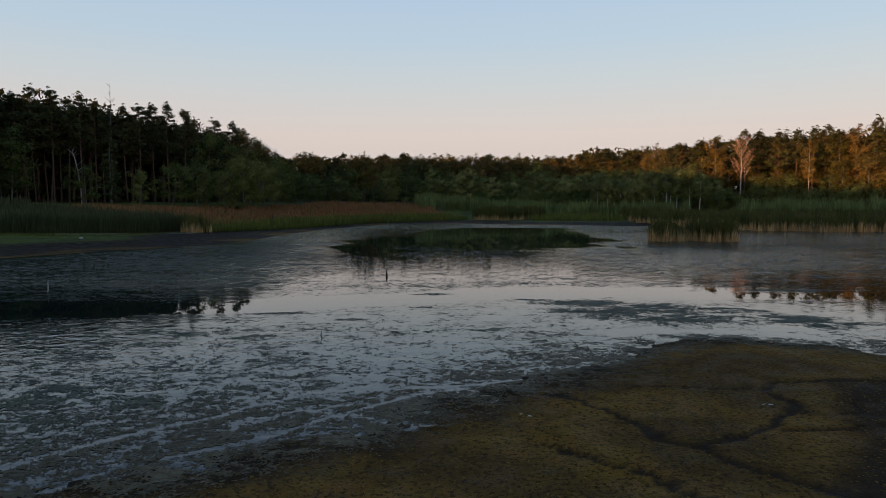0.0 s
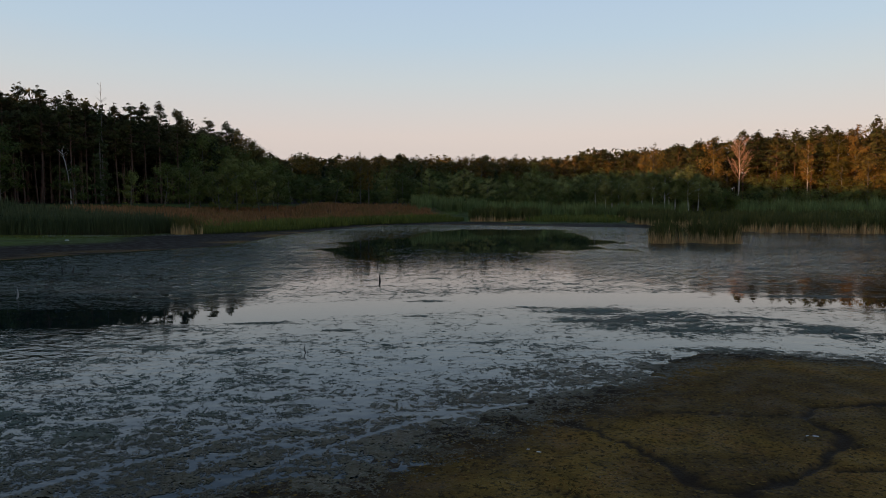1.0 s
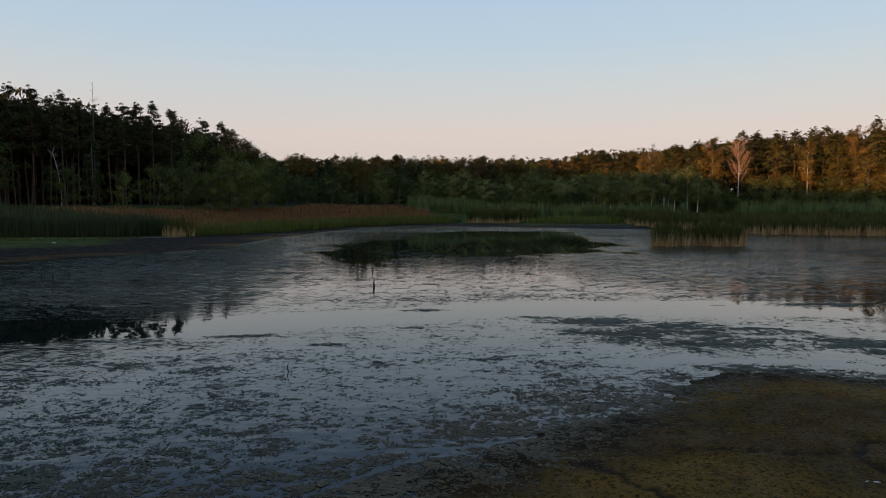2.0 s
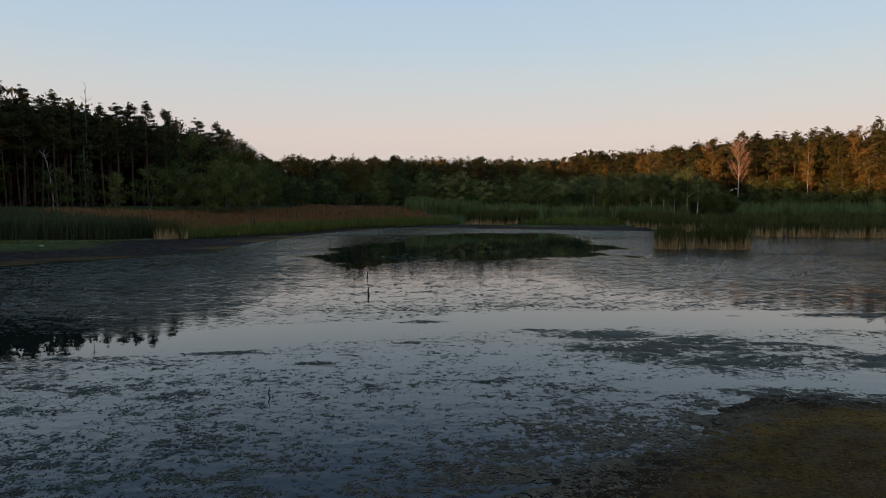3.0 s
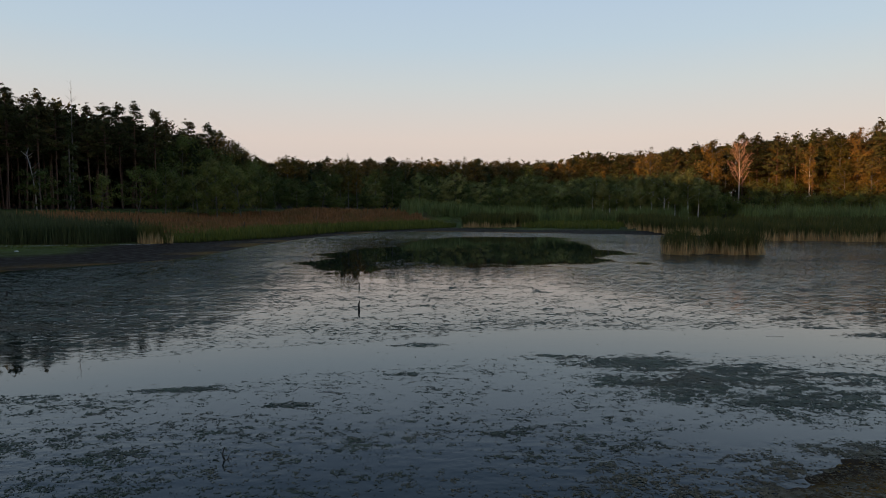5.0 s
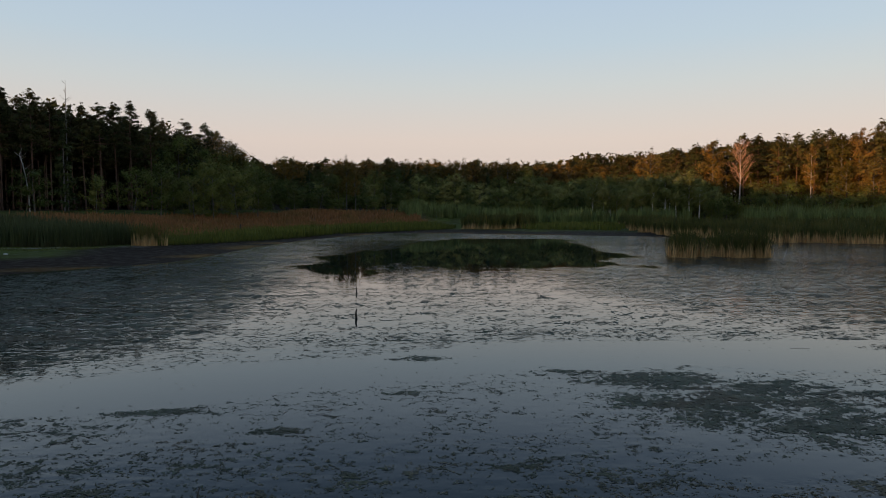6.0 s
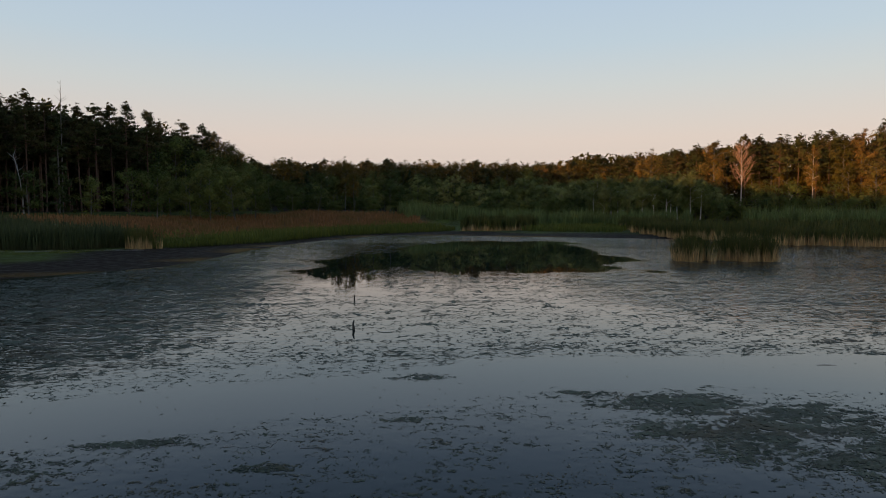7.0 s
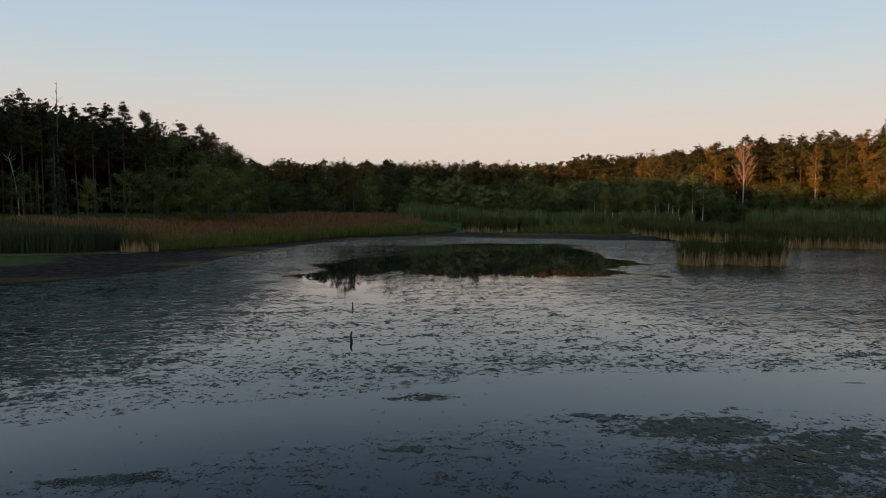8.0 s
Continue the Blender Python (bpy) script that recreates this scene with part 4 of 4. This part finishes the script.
# the bare birch and its leafy neighbour, white-stemmed at the wood's edge
def bare_birch():
    r = np.random.default_rng(77)
    wood, twigs = Wood(), Wood()
    def axis(t):
        return Vector((0.5 * math.sin(3 * t), 0.2 * t, 21.5 * t))
    wood.add([axis(t) for t in (-0.02, 0.02, 0.3, 0.6, 0.8, 0.97)], [0.28, 0.22, 0.19, 0.14, 0.08, 0.02], 8)
    for i in range(24):
        t = 0.40 + 0.52 * (i + r.random()) / 24
        a, reach = i * 2.4 + r.uniform(-0.4, 0.4), 4.6 * (1 - 0.55 * (t - 0.40) / 0.52) * r.uniform(0.6, 1.05)
        base = axis(t)
        rise = min(reach * r.uniform(1.0, 1.7), 21.8 - base.z)
        tip = base + Vector((math.cos(a) * reach * 0.8, math.sin(a) * reach * 0.8, rise))
        mid = base.lerp(tip, 0.5) + Vector((math.cos(a), math.sin(a), -0.4)) * 0.1 * reach
        twigs.add([base, mid, tip], [0.075, 0.05, 0.018], 5)
        for k in range(24):
            p0 = base.lerp(tip, r.uniform(0.3, 1.0))
            p1 = p0 + Vector((math.cos(a) * 0.5 + r.normal(0, 0.5), math.sin(a) * 0.5 + r.normal(0, 0.5), r.uniform(0.1, 1.0))) * r.uniform(0.6, 1.5)
            twigs.add([p0, p1], [0.034, 0.014], 3)
    root = tagged(new("bare_birch"), "bare white-trunked birch with reddish leafless branches", "birch tree")
    child("trunk", wood.mesh("trunk", darker_birch_bark), root, "white birch trunk")
    child("branches", twigs.mesh("branches", bare_twigs), root, "bare reddish branches")
    return root


b = bare_birch()
b.matrix_basis = pose(87.6, 195, float(ground_z(87.6, 195)) - 0.1)
edge_birch = broadleaf(88, 20.5, 2.2, 0.42, darker_birch_bark, birch_leaves, "edge_birch", "tall birch with a long white trunk, low sun's orange put into its thin crown", "birch tree", "", 15, 0.22, 44, 1.1, 0.8, 0.20)
edge_birch.matrix_basis = pose(104.3, 188, float(ground_z(104.3, 188)))


def dead_tree(height, lean, seed, label, bark):
    r = np.random.default_rng(seed)
    wood, arms = Wood(), Wood()
    def axis(t):
        return Vector((lean * t * t, 0.1 * math.sin(5 * t), height * t))
    wood.add([axis(t) for t in (-0.02, 0.05, 0.3, 0.6, 0.85, 1.0)], [0.14, 0.12, 0.10, 0.07, 0.045, 0.02], 7)
    for i in range(14):
        t, a = r.uniform(0.55, 0.97), r.uniform(0, 6.28)
        q = axis(t)
        arms.add([q, q + Vector((math.cos(a), math.sin(a), 0.8)) * r.uniform(0.5, 1.6)], [0.035, 0.012], 4)
    root = tagged(new("dead_tree"), label, "dead tree")
    child("trunk", wood.mesh("trunk", bark), root)
    child("branches", arms.mesh("branches", bark), root)
    return root


dead_tree(23.6, 0.3, 5, "tall bare grey dead tree rising over the pine wood", grey_bark).matrix_basis = pose(-66.2, 132, float(ground_z(-66.2, 132)))
dead_tree(9.5, -1.2, 6, "pale leaning dead trunk before the pine wood", dead_wood).matrix_basis = pose(-64.2, 117, float(ground_z(-64.2, 117)), 0, 0, 10)


# deep woods: plain trunks and crowns that nobody could count, behind the front rows, and unseen ones all round the
# pond, added for their shade
def woods(name, spots, label, seed, each=12, size=0.62):
    r = np.random.default_rng(seed)
    wood, centres, radii, counts = Wood(), [], [], []
    for x, y, top in spots:
        z = float(ground_z(x, y))
        h = top - z
        wood.add([(x, y, z - 0.3), (x, y, z + 0.9 * h)], [0.2, 0.06], 4)
        for k in range(20):
            t, a, reach = r.uniform(0.30, 0.97), r.uniform(0, 6.28), r.uniform(0.3, 2.6)
            centres.append((x + math.cos(a) * reach, y + math.sin(a) * reach, z + h * t)), radii.append(r.uniform(1.2, 2.1)), counts.append(each)
        for k in range(11):
            centres.append((x + r.normal(0, 2.6), y + r.normal(0, 2.2), z + r.uniform(0.6, 10.0))), radii.append(r.uniform(1.4, 2.4)), counts.append(each)
    root = tagged(new(name), label, "woods", kind="stuff")
    child("trunks", wood.mesh("trunks", pine_bark), root)
    child("crowns", crown_mesh("crowns", leaf_cloud(r, centres, radii, counts, size, 0.85, 0.0, 1), pine_needles), root)
    return root


r = np.random.default_rng(91)
spots = []
for k in range(210):
    t = r.random()
    spots.append((-84 + 26 * t - r.uniform(8, 50), 108 + 88 * t + r.uniform(-10, 14), r.uniform(25, 28.5)))
for k in range(70):
    spots.append((r.uniform(-150, -60), r.uniform(196, 280), r.uniform(21.5, 24)))
for k in range(150):
    spots.append((r.uniform(-170, 90), r.uniform(286, 330), r.uniform(23, 26)))
for k in range(60):
    spots.append((-70 + 135 * (k + r.random()) / 60, r.uniform(228, 240), r.uniform(8, 13)))
for k in range(190):
    t = r.random()
    spots.append((52 + 110 * t + r.uniform(0, 14), 276 - 78 * t + r.uniform(6, 50), r.uniform(24.5, 27) + 3 * t))
for k in range(60):
    t = r.uniform(0.5, 1.0)
    spots.append((58 + 95 * t + r.uniform(0, 10), 262 - 78 * t + r.uniform(2, 24), r.uniform(24, 26) + 3 * t))
for k in range(90):
    t = r.random()
    spots.append((-78 + 24 * t - r.uniform(10, 34), 112 + 92 * t + r.uniform(-8, 10), r.uniform(8, 13)))
woods("deep_woods", spots, "deep dark mixed woods behind the first trees", 92)
# out of view: added so that the low sun reaches only the treetops
spots = []
for k in range(330):
    y = r.uniform(-130, 112)
    spots.append((-96 - 0.10 * (112 - y) - 70 * r.random() ** 1.3, y, r.uniform(22.5, 25)))
for k in range(240):
    x = r.uniform(-110, 150)
    spots.append((x, -70 - 60 * r.random(), r.uniform(19, 23)))
woods("surrounding_woods", spots, "unseen woods added round the pond to shade the foot of the far trees", 93, 4, 1.5)


# ---- small things ----
def post(name, x, y, height, lean, radius, mat, label, fork=False, seed=1):
    r = np.random.default_rng(seed)
    wood = Wood()
    pts = [Vector((lean * t + 0.02 * r.normal(), 0.03 * r.normal(), -0.4 + (height + 0.4) * t)) for t in (0, 0.35, 0.6, 0.8, 1.0)]
    wood.add(pts, [radius * 1.1, radius, radius * 1.15, radius * 0.85, radius * 0.5], 7)
    if fork:
        wood.add([pts[2], pts[2] + Vector((0.18 * height, 0.05, 0.22 * height)), pts[2] + Vector((0.30 * height, 0.02, 0.55 * height))], [radius * 0.7, radius * 0.5, radius * 0.25], 6)
    ob = new(name, wood.mesh(name, mat))
    ob.location = (x, y, 0)
    return tagged(ob, label, "stake" if not fork else "branch")


post("stake", -3.21, 37.1, 0.38, 0.05, 0.046, wet_wood, "dark weathered stake standing in the pond", False, 3)
post("stake", -4.05, 45.5, 0.30, -0.03, 0.034, wet_wood, "short dark stake standing far out in the pond", False, 4)
post("dead_branch", -3.72, 20.05, 0.22, -0.05, 0.016, wet_wood, "small dark dead branch sticking out of the water", True, 5)
post("pale_stake", -18.46, 30.4, 0.46, 0.03, 0.035, dead_wood, "pale grey stake standing in the pond", False, 6)
post("stake", -22.6, 41.3, 0.34, -0.1, 0.05, wet_wood, "short dark stake leaning in the shallow water", False, 7)
post("stake", -22.1, 41.4, 0.36, 0.05, 0.05, wet_wood, "short dark stake leaning in the shallow water", False, 8)
post("stake", -21.5, 41.8, 0.30, 0.14, 0.05, wet_wood, "short dark stake leaning in the shallow water", False, 9)
post("dead_branch", 31.6, 68.2, 0.9, 0.35, 0.02, dead_wood, "thin pale branch beside the cattail island", True, 10)
for i, (x, y, turn, length) in enumerate([(-2.57, 24.3, 3, 0.5), (-4.25, 24.4, 12, 0.26), (-3.39, 24.5, 80, 0.3), (11.9, 30.9, -4, 0.6)]):
    wood = Wood()
    wood.add([(-length / 2, 0, 0), (0, 0.02, 0.006), (length / 2, -0.01, 0)], [0.005, 0.007, 0.003], 5)
    ob = new("floating_twig", wood.mesh("floating_twig", dead_wood))
    ob.matrix_basis = pose(x, y, 0.008, 0, 0, turn)
    tagged(ob, "thin pale twig floating on the water", "twig")


def pale_lump(x, y, size, seed, name, label):
    bm = bmesh.new()
    bmesh.ops.create_icosphere(bm, subdivisions=2, radius=1.0)
    r = random.Random(seed)
    for v in bm.verts:
        k = 1 + 0.35 * noise.noise(v.co * 1.7 + Vector((seed, 0, 0)))
        v.co = Vector((v.co.x * size * k, v.co.y * size * 0.35 * k, max(v.co.z, -0.4) * size * 0.22 * k))
    mesh = bpy.data.meshes.new(name)
    bm.to_mesh(mesh)
    bm.free()
    ob = new(name, finish(mesh, pale))
    ob.matrix_basis = pose(x, y, max(0, float(ground_z(x, y))) + 0.02 * size / 0.1, 0, 0, r.uniform(-25, 25))
    return tagged(ob, label, "debris")


rl = np.random.default_rng(411)
t = rl.random(700)
x, y = -47 + 15 * t + rl.normal(0, 0.35, 700), 79.6 + 5.6 * t + rl.normal(0, 0.4, 700)
v, f = strands(x, y, ground_z(x, y) + 0.02, 0.25, 1.1, 0.07, rl)
tagged(new("reed_litter", mesh_of("reed_litter", v, f, dead_wood)), "strip of bleached broken reed stems along the bank", "litter", kind="stuff")
fence_post = post("fence_post", -27.0, 104.0, 2.35, 0.06, 0.09, wet_wood, "dark old fence post standing in the meadow", False, 21)

pale_lump(6.62, 13.02, 0.05, 1, "white_scrap", "small white scrap lying on the mud flat")
# bright glints of small puddles, modelled as two white lumps
pale_lump(1.67, 12.4, 0.04, 4, "white_scrap", "tiny white bit on the mud flat, a scrap beside the larger one, puddle glints elsewhere")
pale_lump(1.52, 12.55, 0.03, 5, "white_scrap", "tiny white bit on the mud flat, a scrap beside the larger one, puddle glints elsewhere")
pale_lump(6.50, 13.06, 0.035, 2, "white_scrap", "tiny white bit on the mud flat, a scrap beside the larger one, puddle glints elsewhere")
pale_lump(-40.3, 73.0, 0.32, 3, "pale_stone", "pale stone lying on the green bank")
